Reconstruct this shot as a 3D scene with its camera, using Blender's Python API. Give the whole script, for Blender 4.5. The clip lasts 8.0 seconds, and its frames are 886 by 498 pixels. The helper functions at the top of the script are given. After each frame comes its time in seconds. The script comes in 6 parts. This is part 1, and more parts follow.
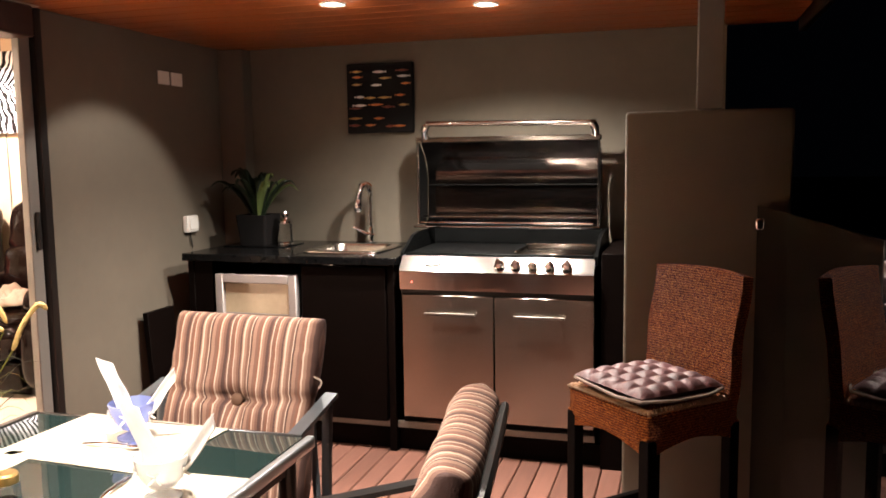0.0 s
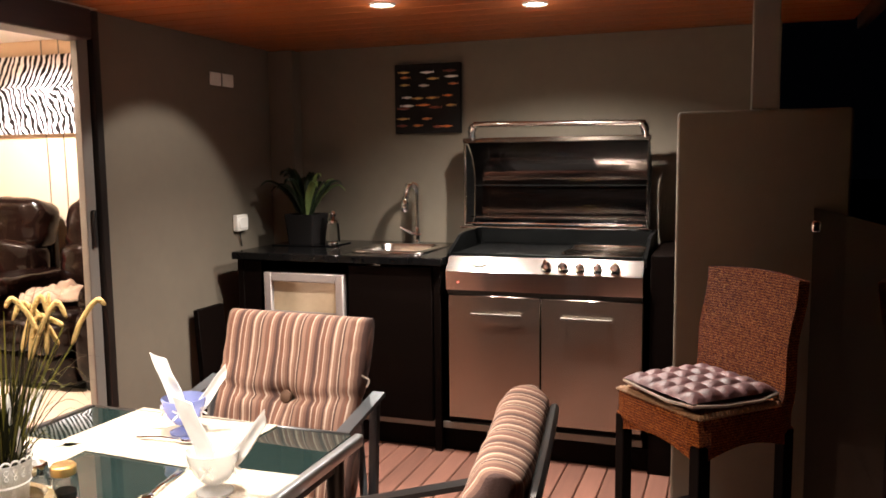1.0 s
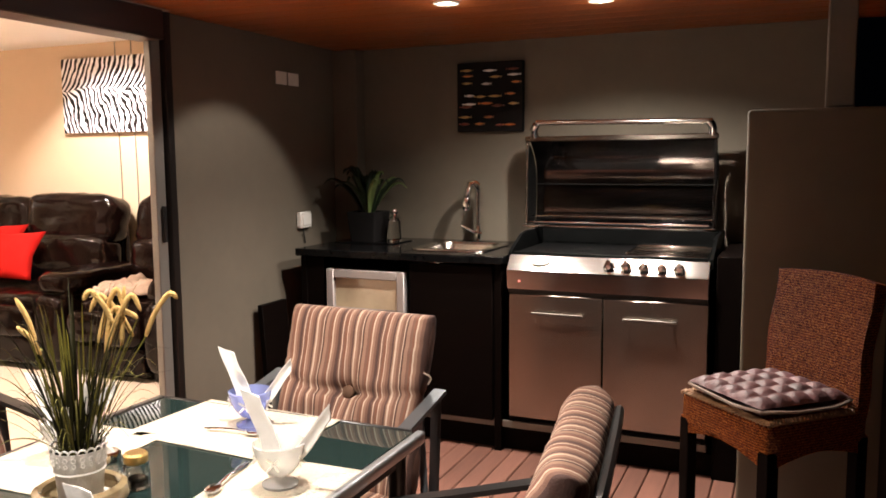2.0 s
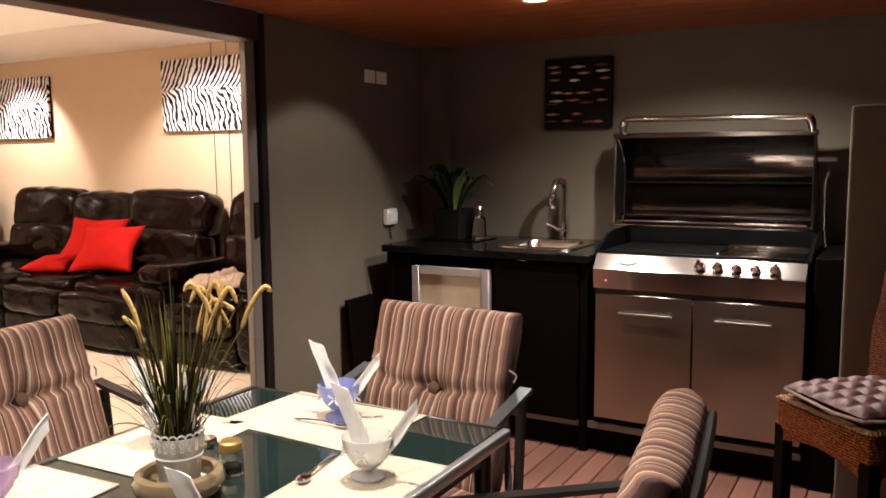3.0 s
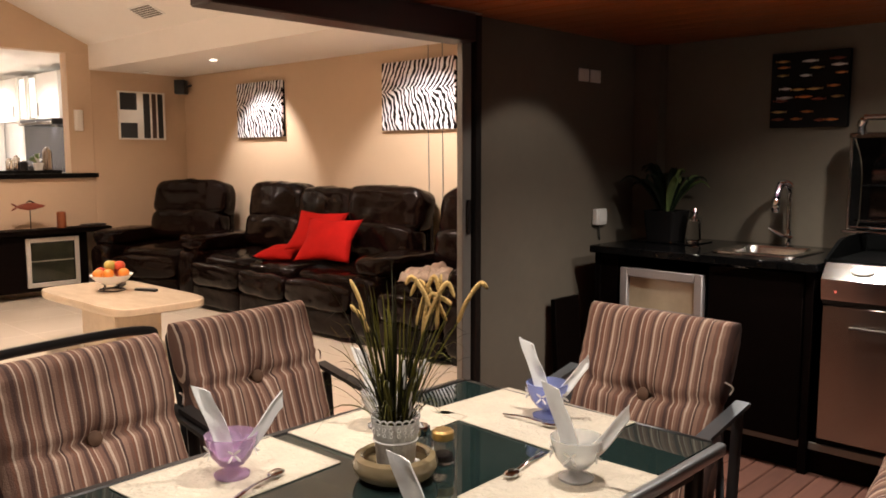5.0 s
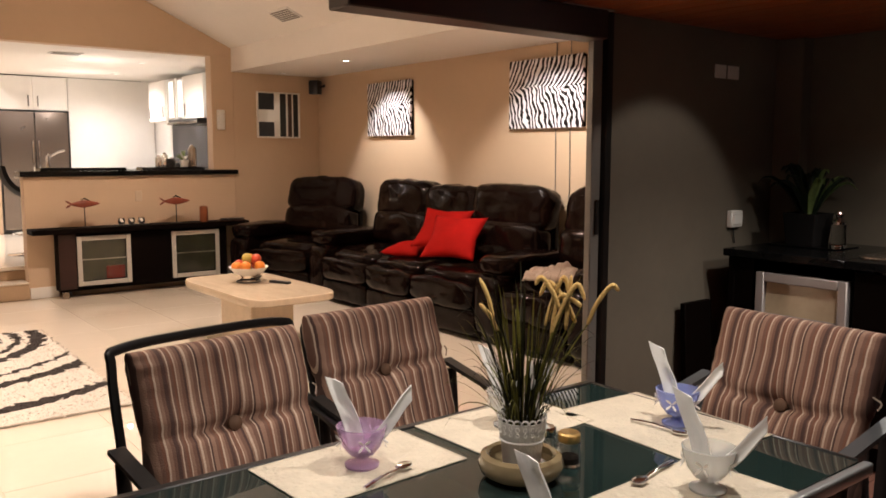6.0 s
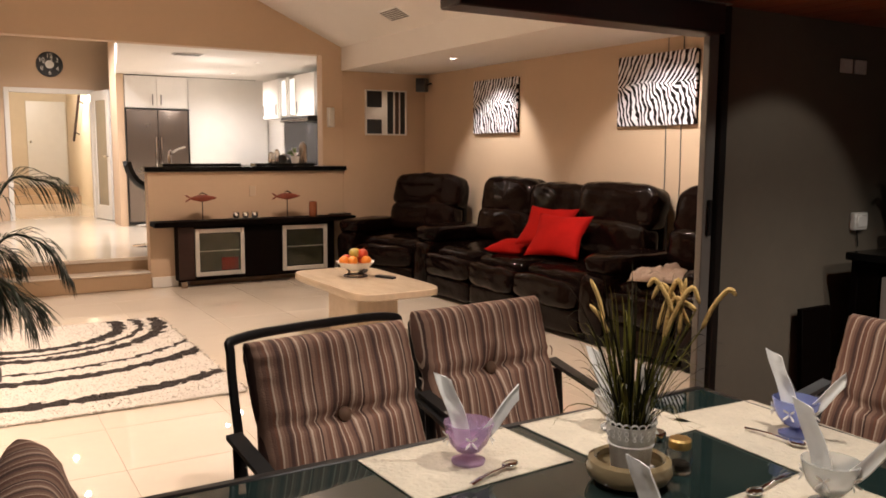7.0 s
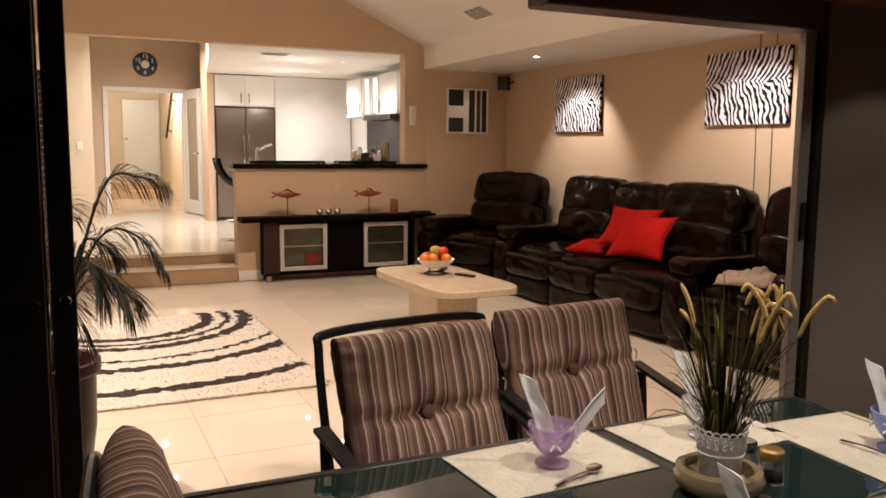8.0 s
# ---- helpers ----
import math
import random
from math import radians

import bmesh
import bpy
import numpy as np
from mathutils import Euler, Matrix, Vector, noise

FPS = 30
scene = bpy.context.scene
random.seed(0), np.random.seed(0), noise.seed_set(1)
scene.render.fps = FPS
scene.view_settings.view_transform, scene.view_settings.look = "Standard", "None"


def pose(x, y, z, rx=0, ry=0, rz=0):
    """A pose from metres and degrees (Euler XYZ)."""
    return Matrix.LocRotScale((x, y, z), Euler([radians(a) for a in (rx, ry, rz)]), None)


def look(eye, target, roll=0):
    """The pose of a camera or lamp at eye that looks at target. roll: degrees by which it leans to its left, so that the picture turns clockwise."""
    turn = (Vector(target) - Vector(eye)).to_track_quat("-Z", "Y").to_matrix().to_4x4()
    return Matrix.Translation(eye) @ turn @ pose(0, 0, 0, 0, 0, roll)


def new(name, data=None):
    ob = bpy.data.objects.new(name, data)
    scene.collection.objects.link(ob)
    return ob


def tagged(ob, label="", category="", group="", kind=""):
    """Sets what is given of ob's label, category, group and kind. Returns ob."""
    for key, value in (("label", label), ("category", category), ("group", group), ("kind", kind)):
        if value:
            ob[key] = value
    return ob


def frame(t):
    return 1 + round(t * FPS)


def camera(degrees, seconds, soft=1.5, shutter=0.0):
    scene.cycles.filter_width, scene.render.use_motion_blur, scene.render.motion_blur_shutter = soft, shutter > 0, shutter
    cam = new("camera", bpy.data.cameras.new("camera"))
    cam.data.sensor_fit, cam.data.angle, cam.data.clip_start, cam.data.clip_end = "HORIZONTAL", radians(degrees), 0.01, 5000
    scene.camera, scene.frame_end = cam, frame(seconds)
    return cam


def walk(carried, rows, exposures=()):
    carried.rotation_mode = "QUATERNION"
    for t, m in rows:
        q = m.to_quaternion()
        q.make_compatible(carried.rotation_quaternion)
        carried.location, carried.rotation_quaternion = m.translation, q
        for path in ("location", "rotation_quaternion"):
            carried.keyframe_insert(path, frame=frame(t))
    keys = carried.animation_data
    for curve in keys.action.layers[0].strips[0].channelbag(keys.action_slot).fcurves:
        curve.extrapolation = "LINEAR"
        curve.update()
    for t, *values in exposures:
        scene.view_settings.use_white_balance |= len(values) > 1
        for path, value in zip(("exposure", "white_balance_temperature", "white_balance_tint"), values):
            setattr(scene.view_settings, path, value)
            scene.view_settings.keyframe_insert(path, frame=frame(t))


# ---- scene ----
EYE = 1.42
cam = camera(56.9, 8.0, soft=1.7)
ROWS = [
    (0.0, 0.0, 0.0, 0.0, 16.20, -6.33, 0.76),
    (0.5, -0.0071, 0.0006, -0.0014, 17.45, -6.27, 0.69),
    (1.0, -0.0138, 0.0004, -0.0025, 19.31, -6.23, 0.62),
    (1.5, -0.0202, -0.0006, -0.0033, 21.13, -6.23, 0.50),
    (3.0, -0.0371, -0.0083, -0.0039, 29.28, -6.42, 0.44),
    (3.5, -0.042, -0.0123, -0.0035, 32.47, -6.43, 0.33),
    (4.0, -0.0466, -0.0172, -0.0028, 36.14, -6.435, 0.21),
    (4.5, -0.0508, -0.0229, -0.0018, 39.53, -6.445, 0.13),
    (6.0, -0.0612, -0.0445, 0.0031, 52.18, -6.595, -0.12),
    (6.5, -0.064, -0.0532, 0.0054, 55.85, -6.735, -0.22),
    (7.0, -0.0664, -0.0627, 0.0079, 59.365, -6.84, -0.30),
    (7.5, -0.0685, -0.073, 0.0108, 62.265, -6.95, -0.41),
    (8.0, -0.0702, -0.0841, 0.0139, 64.87, -7.03, -0.56),
]
EXPOSURES = [(0.0, 0.80), (0.5, 0.68), (1.5, 0.45), (3.0, -0.20), (3.5, -0.32), (4.5, -0.64), (6.0, -1.09), (8.0, -1.36)]
walk(cam, [(t, pose(x, y, EYE + z, 90 + pitch, roll, yaw)) for t, x, y, z, yaw, pitch, roll in ROWS], EXPOSURES)

# ---- world and lamps ----
night = bpy.data.worlds.new("night")
scene.world = night
night.use_nodes = True
night.node_tree.nodes["Background"].inputs[0].default_value = (0.010, 0.012, 0.020, 1)
night.node_tree.nodes["Background"].inputs[1].default_value = 0.02


def spot(x, y, z, watts, half, target=None, colour=(1.0, 0.80, 0.58), blend=0.35, size=0.03):
    data = bpy.data.lights.new("spot_beam", "SPOT")
    data.energy, data.color, data.spot_size, data.spot_blend, data.shadow_soft_size = watts, colour, radians(2 * half), blend, size
    ob = new("spot_beam", data)
    ob.matrix_world = look((x, y, z), target or (x, y + 0.0001, 0))
    return ob


def point_fill(x, y, z, watts, colour=(1.0, 0.82, 0.62), size=0.12):
    data = bpy.data.lights.new("fill_light", "POINT")
    data.energy, data.color, data.shadow_soft_size = watts, colour, size
    ob = new("fill_light", data)
    ob.location = (x, y, z)
    return ob


PATIO_Z = 2.055
PATIO_LAMPS = [(-1.384, 3.175), (-0.793, 3.395), (-1.95, 0.75), (-0.95, 0.55), (-1.08, 1.45)]
PATIO_WARM = (1.0, 0.90, 0.81)
spot(-1.384, 3.175, PATIO_Z - 0.03, 100, 60, None, PATIO_WARM, 0.8)
spot(-0.793, 3.395, PATIO_Z - 0.03, 140, 71, (-0.81, 3.57, 0.0), PATIO_WARM, 0.75)
spot(-1.95, 0.75, PATIO_Z - 0.03, 70, 62, None, PATIO_WARM, 0.8)
spot(-0.95, 0.55, PATIO_Z - 0.03, 70, 52, None, PATIO_WARM, 0.5)
spot(-1.08, 1.45, PATIO_Z - 0.03, 128, 48, None, PATIO_WARM, 0.35)
# the outer lamp of the row is turned towards the side wall
spot(-1.384, 3.175, PATIO_Z - 0.06, 36, 29.5, (-2.57, 3.20, 0.90), PATIO_WARM, 0.30)
# point lights added below both lamps imitate spill on boards and wall round them
for lx, ly in PATIO_LAMPS[:2]:
    point_fill(lx, ly, PATIO_Z - 0.09, 0.75, PATIO_WARM, 0.03)
WASH = [(-7.06, 4.19), (-4.50, 3.95), (-8.6, 4.3)]
spot(-7.06, 4.19, 2.30, 175, 40, (-7.16, 4.86, 1.20), (1.0, 0.93, 0.87), 0.55)
spot(-4.50, 3.95, 2.30, 215, 39, (-4.86, 4.86, 1.20), (1.0, 0.93, 0.87), 0.55)
spot(-8.60, 4.30, 2.30, 8, 37, None, (1.0, 0.88, 0.72), 0.6)
# unseen lamps without fittings, added to light the living room
LIVING = [(-3.9, 2.3, 3.05), (-6.6, 2.3, 3.05), (-4.1, -0.8, 2.0), (-6.6, -0.8, 2.0)]
for lx, ly, lz in LIVING:
    spot(lx, ly, lz, 510, 66, None, (1.0, 0.785, 0.645), 0.75)
    # extra point light added to lift the ceiling and upper walls
    point_fill(lx, ly, lz - 0.04, 10.5, (1.0, 0.77, 0.62), 0.02)
KITCHEN = [(-10.2, 3.25, 2.49), (-11.8, 3.40, 2.49), (-11.3, 1.19, 3.1), (-12.75, 1.22, 3.1)]
for n, (lx, ly, lz) in enumerate(KITCHEN):
    spot(lx, ly, lz - 0.02, 270 if n < 2 else 600, 80, None, (1.0, 0.90, 0.86), 1.0)
    # unseen point lights added below the kitchen ceiling to brighten it
    if n < 2:
        point_fill(lx, ly - 0.5, lz - 0.40, 14, (1.0, 0.90, 0.85), 0.02)
# unseen light added to brighten the corridor; it has no fitting
point_fill(-17.5, 1.4, 2.5, 210, (1.0, 0.94, 0.86))
BENCH_LAMPS = [(-11.6, 4.02, 1.869), (-11.0, 4.17, 1.869), (-10.35, 3.98, 1.799)]
for lx, ly, lz in BENCH_LAMPS:
    spot(lx, ly, lz - 0.02, 14, 62, None, (1.0, 0.95, 0.90), 0.8)

# ---- materials ----
def material(name, colour, rough=0.5, metal=0.0, vary=0.12, scale=6.0, bump=0.0, bump_scale=80.0, stretch=(1, 1, 1), coat=0.0, spec=0.5, per_object=0.0, gloss_vary=None):
    """A principled surface with variation at two scales and fine relief."""
    m = bpy.data.materials.new(name)
    m.use_nodes = True
    n, l = m.node_tree.nodes, m.node_tree.links
    p = n["Principled BSDF"]
    co, mp = n.new("ShaderNodeTexCoord"), n.new("ShaderNodeMapping")
    mp.inputs["Scale"].default_value = stretch
    l.new(co.outputs["Object"], mp.inputs["Vector"])
    big, small = n.new("ShaderNodeTexNoise"), n.new("ShaderNodeTexNoise")
    big.inputs["Scale"].default_value, small.inputs["Scale"].default_value = scale, scale * 9
    big.inputs["Detail"].default_value, small.inputs["Detail"].default_value = 4, 6
    for t in (big, small):
        l.new(mp.outputs[0], t.inputs["Vector"])
    add = n.new("ShaderNodeMath")
    add.operation = "MULTIPLY_ADD"
    add.inputs[1].default_value = 0.45
    l.new(small.outputs["Fac"], add.inputs[0])
    l.new(big.outputs["Fac"], add.inputs[2])
    top = add.outputs[0]
    if per_object:
        info, more = n.new("ShaderNodeObjectInfo"), n.new("ShaderNodeMath")
        more.operation, more.inputs[1].default_value = "MULTIPLY_ADD", per_object
        l.new(info.outputs["Random"], more.inputs[0])
        l.new(top, more.inputs[2])
        top = more.outputs[0]
    ramp = n.new("ShaderNodeMapRange")
    mid = 0.725 + per_object / 2
    ramp.inputs["From Min"].default_value, ramp.inputs["From Max"].default_value = mid - 0.35 - per_object / 2, mid + 0.35 + per_object / 2
    ramp.inputs["To Min"].default_value, ramp.inputs["To Max"].default_value = 1 - vary, 1 + vary
    l.new(top, ramp.inputs["Value"])
    mul = n.new("ShaderNodeVectorMath")
    mul.operation = "SCALE"
    mul.inputs[0].default_value = colour
    l.new(ramp.outputs[0], mul.inputs["Scale"])
    l.new(mul.outputs[0], p.inputs["Base Color"])
    rr = n.new("ShaderNodeMapRange")
    if gloss_vary is None:
        gloss_vary = 0.06 if metal < 0.5 else 0.012
    rr.inputs["To Min"].default_value, rr.inputs["To Max"].default_value = max(rough - gloss_vary, 0.0), min(rough + gloss_vary, 1)
    l.new(small.outputs["Fac"], rr.inputs["Value"])
    l.new(rr.outputs[0], p.inputs["Roughness"])
    p.inputs["Metallic"].default_value = metal
    p.inputs["Specular IOR Level"].default_value = spec
    p.inputs["Coat Weight"].default_value = coat
    if bump:
        b, t = n.new("ShaderNodeBump"), n.new("ShaderNodeTexNoise")
        t.inputs["Scale"].default_value, t.inputs["Detail"].default_value = bump_scale, 4
        l.new(mp.outputs[0], t.inputs["Vector"])
        b.inputs["Strength"].default_value, b.inputs["Distance"].default_value = bump, 0.01
        l.new(t.outputs["Fac"], b.inputs["Height"])
        l.new(b.outputs[0], p.inputs["Normal"])
    return m


def tree_of(m):
    return m.node_tree.nodes, m.node_tree.links, m.node_tree.nodes["Principled BSDF"]


def ramp_of(nodes, stops, hard=True):
    r = nodes.new("ShaderNodeValToRGB")
    r.color_ramp.interpolation = "CONSTANT" if hard else "LINEAR"
    while len(r.color_ramp.elements) > 1:
        r.color_ramp.elements.remove(r.color_ramp.elements[0])
    for k, (at, colour) in enumerate(stops):
        e = r.color_ramp.elements[0] if k == 0 else r.color_ramp.elements.new(at)
        e.position, e.color = at, (*colour, 1)
    return r


def striped_cloth(name):
    """Woven cloth with stripes of many widths, which run along the cushion."""
    m = material(name, (0.3, 0.2, 0.15), 0.85, bump=0.25, bump_scale=260)
    n, l, p = tree_of(m)
    co, sep, a, b = n.new("ShaderNodeTexCoord"), n.new("ShaderNodeSeparateXYZ"), n.new("ShaderNodeMath"), n.new("ShaderNodeMath")
    l.new(co.outputs["Object"], sep.inputs[0])
    a.operation, a.inputs[1].default_value = "MULTIPLY_ADD", 1 / 0.142
    a.inputs[2].default_value = 10.3
    b.operation = "FRACT"
    l.new(sep.outputs[0], a.inputs[0])
    l.new(a.outputs[0], b.inputs[0])
    dark, mid, tan, cream, rust = (0.070, 0.033, 0.025), (0.155, 0.078, 0.054), (0.25, 0.142, 0.098), (0.50, 0.37, 0.28), (0.17, 0.072, 0.044)
    r = ramp_of(n, [(0.0, dark), (0.07, mid), (0.10, cream), (0.125, mid), (0.17, rust), (0.22, cream), (0.24, tan), (0.30, mid), (0.36, dark), (0.40, tan), (0.43, cream), (0.47, tan),
                    (0.53, mid), (0.60, cream), (0.62, dark), (0.66, tan), (0.74, mid), (0.80, rust), (0.85, cream), (0.88, tan), (0.94, mid)])
    l.new(b.outputs[0], r.inputs[0])
    old = p.inputs["Base Color"].links[0].from_node
    mix = n.new("ShaderNodeVectorMath")
    mix.operation = "SCALE"
    l.new(r.outputs[0], mix.inputs[0])
    l.new(old.inputs["Scale"].links[0].from_socket, mix.inputs["Scale"])
    l.new(mix.outputs[0], p.inputs["Base Color"])
    return m


def zebra_print(name):
    """Two rows of tapering strokes that bend into a level band above the middle."""
    m = material(name, (0.8, 0.8, 0.8), 0.7, spec=0.1)
    n, l, p = tree_of(m)

    def calc(kind, x, y):
        q = n.new("ShaderNodeMath")
        q.operation = kind
        for k, v in enumerate((x, y)):
            if isinstance(v, (int, float)):
                q.inputs[k].default_value = v
            else:
                l.new(v, q.inputs[k])
        return q.outputs[0]

    co, sep, comb, w = n.new("ShaderNodeTexCoord"), n.new("ShaderNodeSeparateXYZ"), n.new("ShaderNodeCombineXYZ"), n.new("ShaderNodeTexWave")
    l.new(co.outputs["Object"], sep.inputs[0])
    nz = n.new("ShaderNodeTexNoise")
    nz.inputs["Scale"].default_value, nz.inputs["Detail"].default_value = 7.0, 2.0
    l.new(co.outputs["Object"], nz.inputs["Vector"])
    wob = calc("SUBTRACT", nz.outputs["Fac"], 0.5)
    zz = calc("ADD", calc("SUBTRACT", sep.outputs[2], 0.055), calc("MULTIPLY", wob, 0.10))
    up, down = calc("MAXIMUM", zz, 0.0), calc("MAXIMUM", calc("MULTIPLY", zz, -1.0), 0.0)
    bend = calc("ADD", calc("MULTIPLY", calc("POWER", up, 0.6), -0.34), calc("MULTIPLY", calc("POWER", down, 0.5), -0.20))
    x = calc("ADD", calc("ADD", sep.outputs[0], bend), calc("MULTIPLY", wob, 0.13))
    l.new(x, comb.inputs[0])
    l.new(comb.outputs[0], w.inputs["Vector"])
    w.bands_direction = "X"
    w.inputs["Scale"].default_value, w.inputs["Distortion"].default_value = 6.4, 0.0
    fine = n.new("ShaderNodeTexNoise")
    fine.inputs["Scale"].default_value = 15.0
    l.new(co.outputs["Object"], fine.inputs["Vector"])
    tone = calc("ADD", w.outputs["Fac"], calc("MULTIPLY", calc("SUBTRACT", fine.outputs["Fac"], 0.5), 1.3))
    r = ramp_of(n, [(0.0, (0.012, 0.007, 0.008)), (0.46, (0.016, 0.010, 0.011)), (0.54, (0.80, 0.76, 0.79)), (1.0, (0.84, 0.81, 0.83))], False)
    l.new(tone, r.inputs[0])
    l.new(r.outputs[0], p.inputs["Base Color"])
    return m


def rug_pile(name):
    m = material(name, (0.7, 0.65, 0.55), 0.95, bump=1.0, bump_scale=70)
    n, l, p = tree_of(m)
    co, d, nz, s, c, mx = (n.new("ShaderNodeTexCoord"), n.new("ShaderNodeVectorMath"), n.new("ShaderNodeTexNoise"), n.new("ShaderNodeMath"), n.new("ShaderNodeMath"), n.new("ShaderNodeMix"))
    d.operation, d.inputs[1].default_value = "DISTANCE", (-7.0, 0.35, 0.03)
    l.new(co.outputs["Object"], d.inputs[0])
    nz.inputs["Scale"].default_value, nz.inputs["Detail"].default_value = 16, 5
    l.new(co.outputs["Object"], nz.inputs["Vector"])
    s.operation, s.inputs[1].default_value = "MULTIPLY_ADD", 0.16
    l.new(nz.outputs["Fac"], s.inputs[0])
    l.new(d.outputs["Value"], s.inputs[2])
    c.operation, c.inputs[1].default_value = "MULTIPLY", 1 / 2.5
    l.new(s.outputs[0], c.inputs[0])
    pale, dark = (0.70, 0.645, 0.57), (0.026, 0.018, 0.014)
    rings = [(0.0, pale)]
    for r0, r1 in ((0.66, 0.74), (0.84, 0.87), (0.96, 1.04), (1.33, 1.35), (1.53, 1.62), (2.05, 2.13)):
        rings += [(r0 / 2.5, dark), ((r1 + 0.03) / 2.5, pale)]
    r = ramp_of(n, rings)
    l.new(c.outputs[0], r.inputs[0])
    l.new(r.outputs[0], p.inputs["Base Color"])
    return m


def wood_boards(name, colour, rough, grain=(1.5, 14, 14), vary=0.35, coat=0.0, per_object=0.35):
    return material(name, colour, rough, vary=vary, scale=2.2, bump=0.12, bump_scale=30, stretch=grain, coat=coat, per_object=per_object)


def wicker_weave(name):
    m = material(name, (0.30, 0.10, 0.035), 0.6, vary=0.35, scale=18, spec=0.15)
    n, l, p = tree_of(m)
    co = n.new("ShaderNodeTexCoord")
    w, v, add, b = n.new("ShaderNodeTexWave"), n.new("ShaderNodeTexNoise"), n.new("ShaderNodeMath"), n.new("ShaderNodeBump")
    w.bands_direction = "Z"
    w.inputs["Scale"].default_value, w.inputs["Distortion"].default_value, w.inputs["Detail Scale"].default_value = 40, 7.0, 6.0
    l.new(co.outputs["Object"], w.inputs["Vector"])
    v.inputs["Scale"].default_value = 110
    l.new(co.outputs["Object"], v.inputs["Vector"])
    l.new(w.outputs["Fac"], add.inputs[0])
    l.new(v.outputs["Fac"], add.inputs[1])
    b.inputs["Strength"].default_value, b.inputs["Distance"].default_value = 1.0, 0.010
    l.new(add.outputs[0], b.inputs["Height"])
    l.new(b.outputs[0], p.inputs["Normal"])
    # near-black hollows and pale strand tops put the weave's shading into the colour
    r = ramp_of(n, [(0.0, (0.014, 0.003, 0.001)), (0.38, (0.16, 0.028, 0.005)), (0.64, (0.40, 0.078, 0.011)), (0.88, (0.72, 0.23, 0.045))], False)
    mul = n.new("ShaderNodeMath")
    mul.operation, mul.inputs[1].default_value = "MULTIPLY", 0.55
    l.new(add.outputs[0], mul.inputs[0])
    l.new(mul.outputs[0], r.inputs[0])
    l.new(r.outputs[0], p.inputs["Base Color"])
    return m


def clear_glass(name, colour=(1, 1, 1), rough=0.0, ior=1.45, share=1.0):
    m = bpy.data.materials.new(name)
    m.use_nodes = True
    p = m.node_tree.nodes["Principled BSDF"]
    p.inputs["Base Color"].default_value = (*colour, 1)
    p.inputs["Transmission Weight"].default_value, p.inputs["Roughness"].default_value, p.inputs["IOR"].default_value = share, rough, ior
    return m


def glowing(name, colour, strength):
    m = bpy.data.materials.new(name)
    m.use_nodes = True
    p = m.node_tree.nodes["Principled BSDF"]
    p.inputs["Emission Color"].default_value, p.inputs["Emission Strength"].default_value = (*colour, 1), strength
    return m


RENDER_TAUPE = material("taupe_render", (0.142, 0.120, 0.090), 0.8, vary=0.14, scale=2.2, bump=0.12, bump_scale=160)
CREAM_WALL = material("cream_wall_paint", (0.60, 0.438, 0.300), 0.75, vary=0.04, scale=1.5, bump=0.04, bump_scale=200)
WHITE_CEIL = material("white_ceiling_paint", (0.82, 0.78, 0.73), 0.8, vary=0.03, scale=1.5)
WHITE_PAINT = material("white_gloss_paint", (0.80, 0.77, 0.72), 0.3, vary=0.03)
DECK_WOOD = material("oiled_decking", (0.20, 0.092, 0.066), 0.5, vary=0.4, scale=2.2, bump=0.15, bump_scale=40, stretch=(14, 1.2, 14), per_object=0.5)
RED_TIMBER = material("varnished_red_timber", (0.27, 0.070, 0.018), 0.32, vary=0.35, scale=2.0, bump=0.05, bump_scale=30, stretch=(1.2, 14, 14), coat=0.15, spec=0.35)
DARK_TIMBER = material("dark_stained_timber", (0.026, 0.0075, 0.005), 0.4, vary=0.3, scale=3, stretch=(14, 1.2, 14))
BLACK_WOOD = material("black_brown_laminate", (0.0035, 0.0019, 0.0015), 0.6, vary=0.3, scale=3, stretch=(1, 1, 10), spec=0.04)
GRANITE = material("black_granite", (0.004, 0.004, 0.0042), 0.11, vary=0.5, scale=40, spec=0.12)
def brushed(m, amount):
    """Brushing along the horizontal, which draws reflections out upwards and downwards."""
    n, l, p = tree_of(m)
    t = n.new("ShaderNodeTangent")
    t.direction_type, t.axis = "RADIAL", "Z"
    p.inputs["Anisotropic"].default_value, p.inputs["Anisotropic Rotation"].default_value = amount, 0.25
    l.new(t.outputs[0], p.inputs["Tangent"])
    return m


STEEL = brushed(material("brushed_stainless_steel", (0.34, 0.285, 0.24), 0.22, 1.0, vary=0.05, scale=0.7, bump=0.02, bump_scale=9, stretch=(1, 1, 4)), 0.75)
POLISHED = material("polished_stainless_steel", (0.64, 0.61, 0.58), 0.14, 1.0, vary=0.06, scale=4)
HANDLE_STEEL = material("dull_handle_steel", (0.13, 0.115, 0.10), 0.42, 1.0, vary=0.05)
CHROME = material("chrome", (0.85, 0.85, 0.86), 0.06, 1.0, vary=0.02)
HOOD_INSIDE = material("hood_lining_steel", (0.15, 0.135, 0.13), 0.13, 1.0, vary=0.55, scale=2.4, bump=0.04, bump_scale=5, stretch=(1, 5, 7))
IRON = material("black_cast_iron", (0.0035, 0.0038, 0.0038), 0.40, 0.0, vary=0.4, scale=12, bump=0.2, bump_scale=200, spec=0.1)
ALU_GREY = material("grey_powder_coat", (0.20, 0.185, 0.165), 0.45, 0.2, vary=0.06)
ALU_PALE = material("pale_aluminium", (0.60, 0.57, 0.53), 0.40, 0.4, vary=0.05)
DARK_FRAME = material("dark_bronze_powder_coat", (0.011, 0.008, 0.007), 0.35, 0.1, vary=0.1)
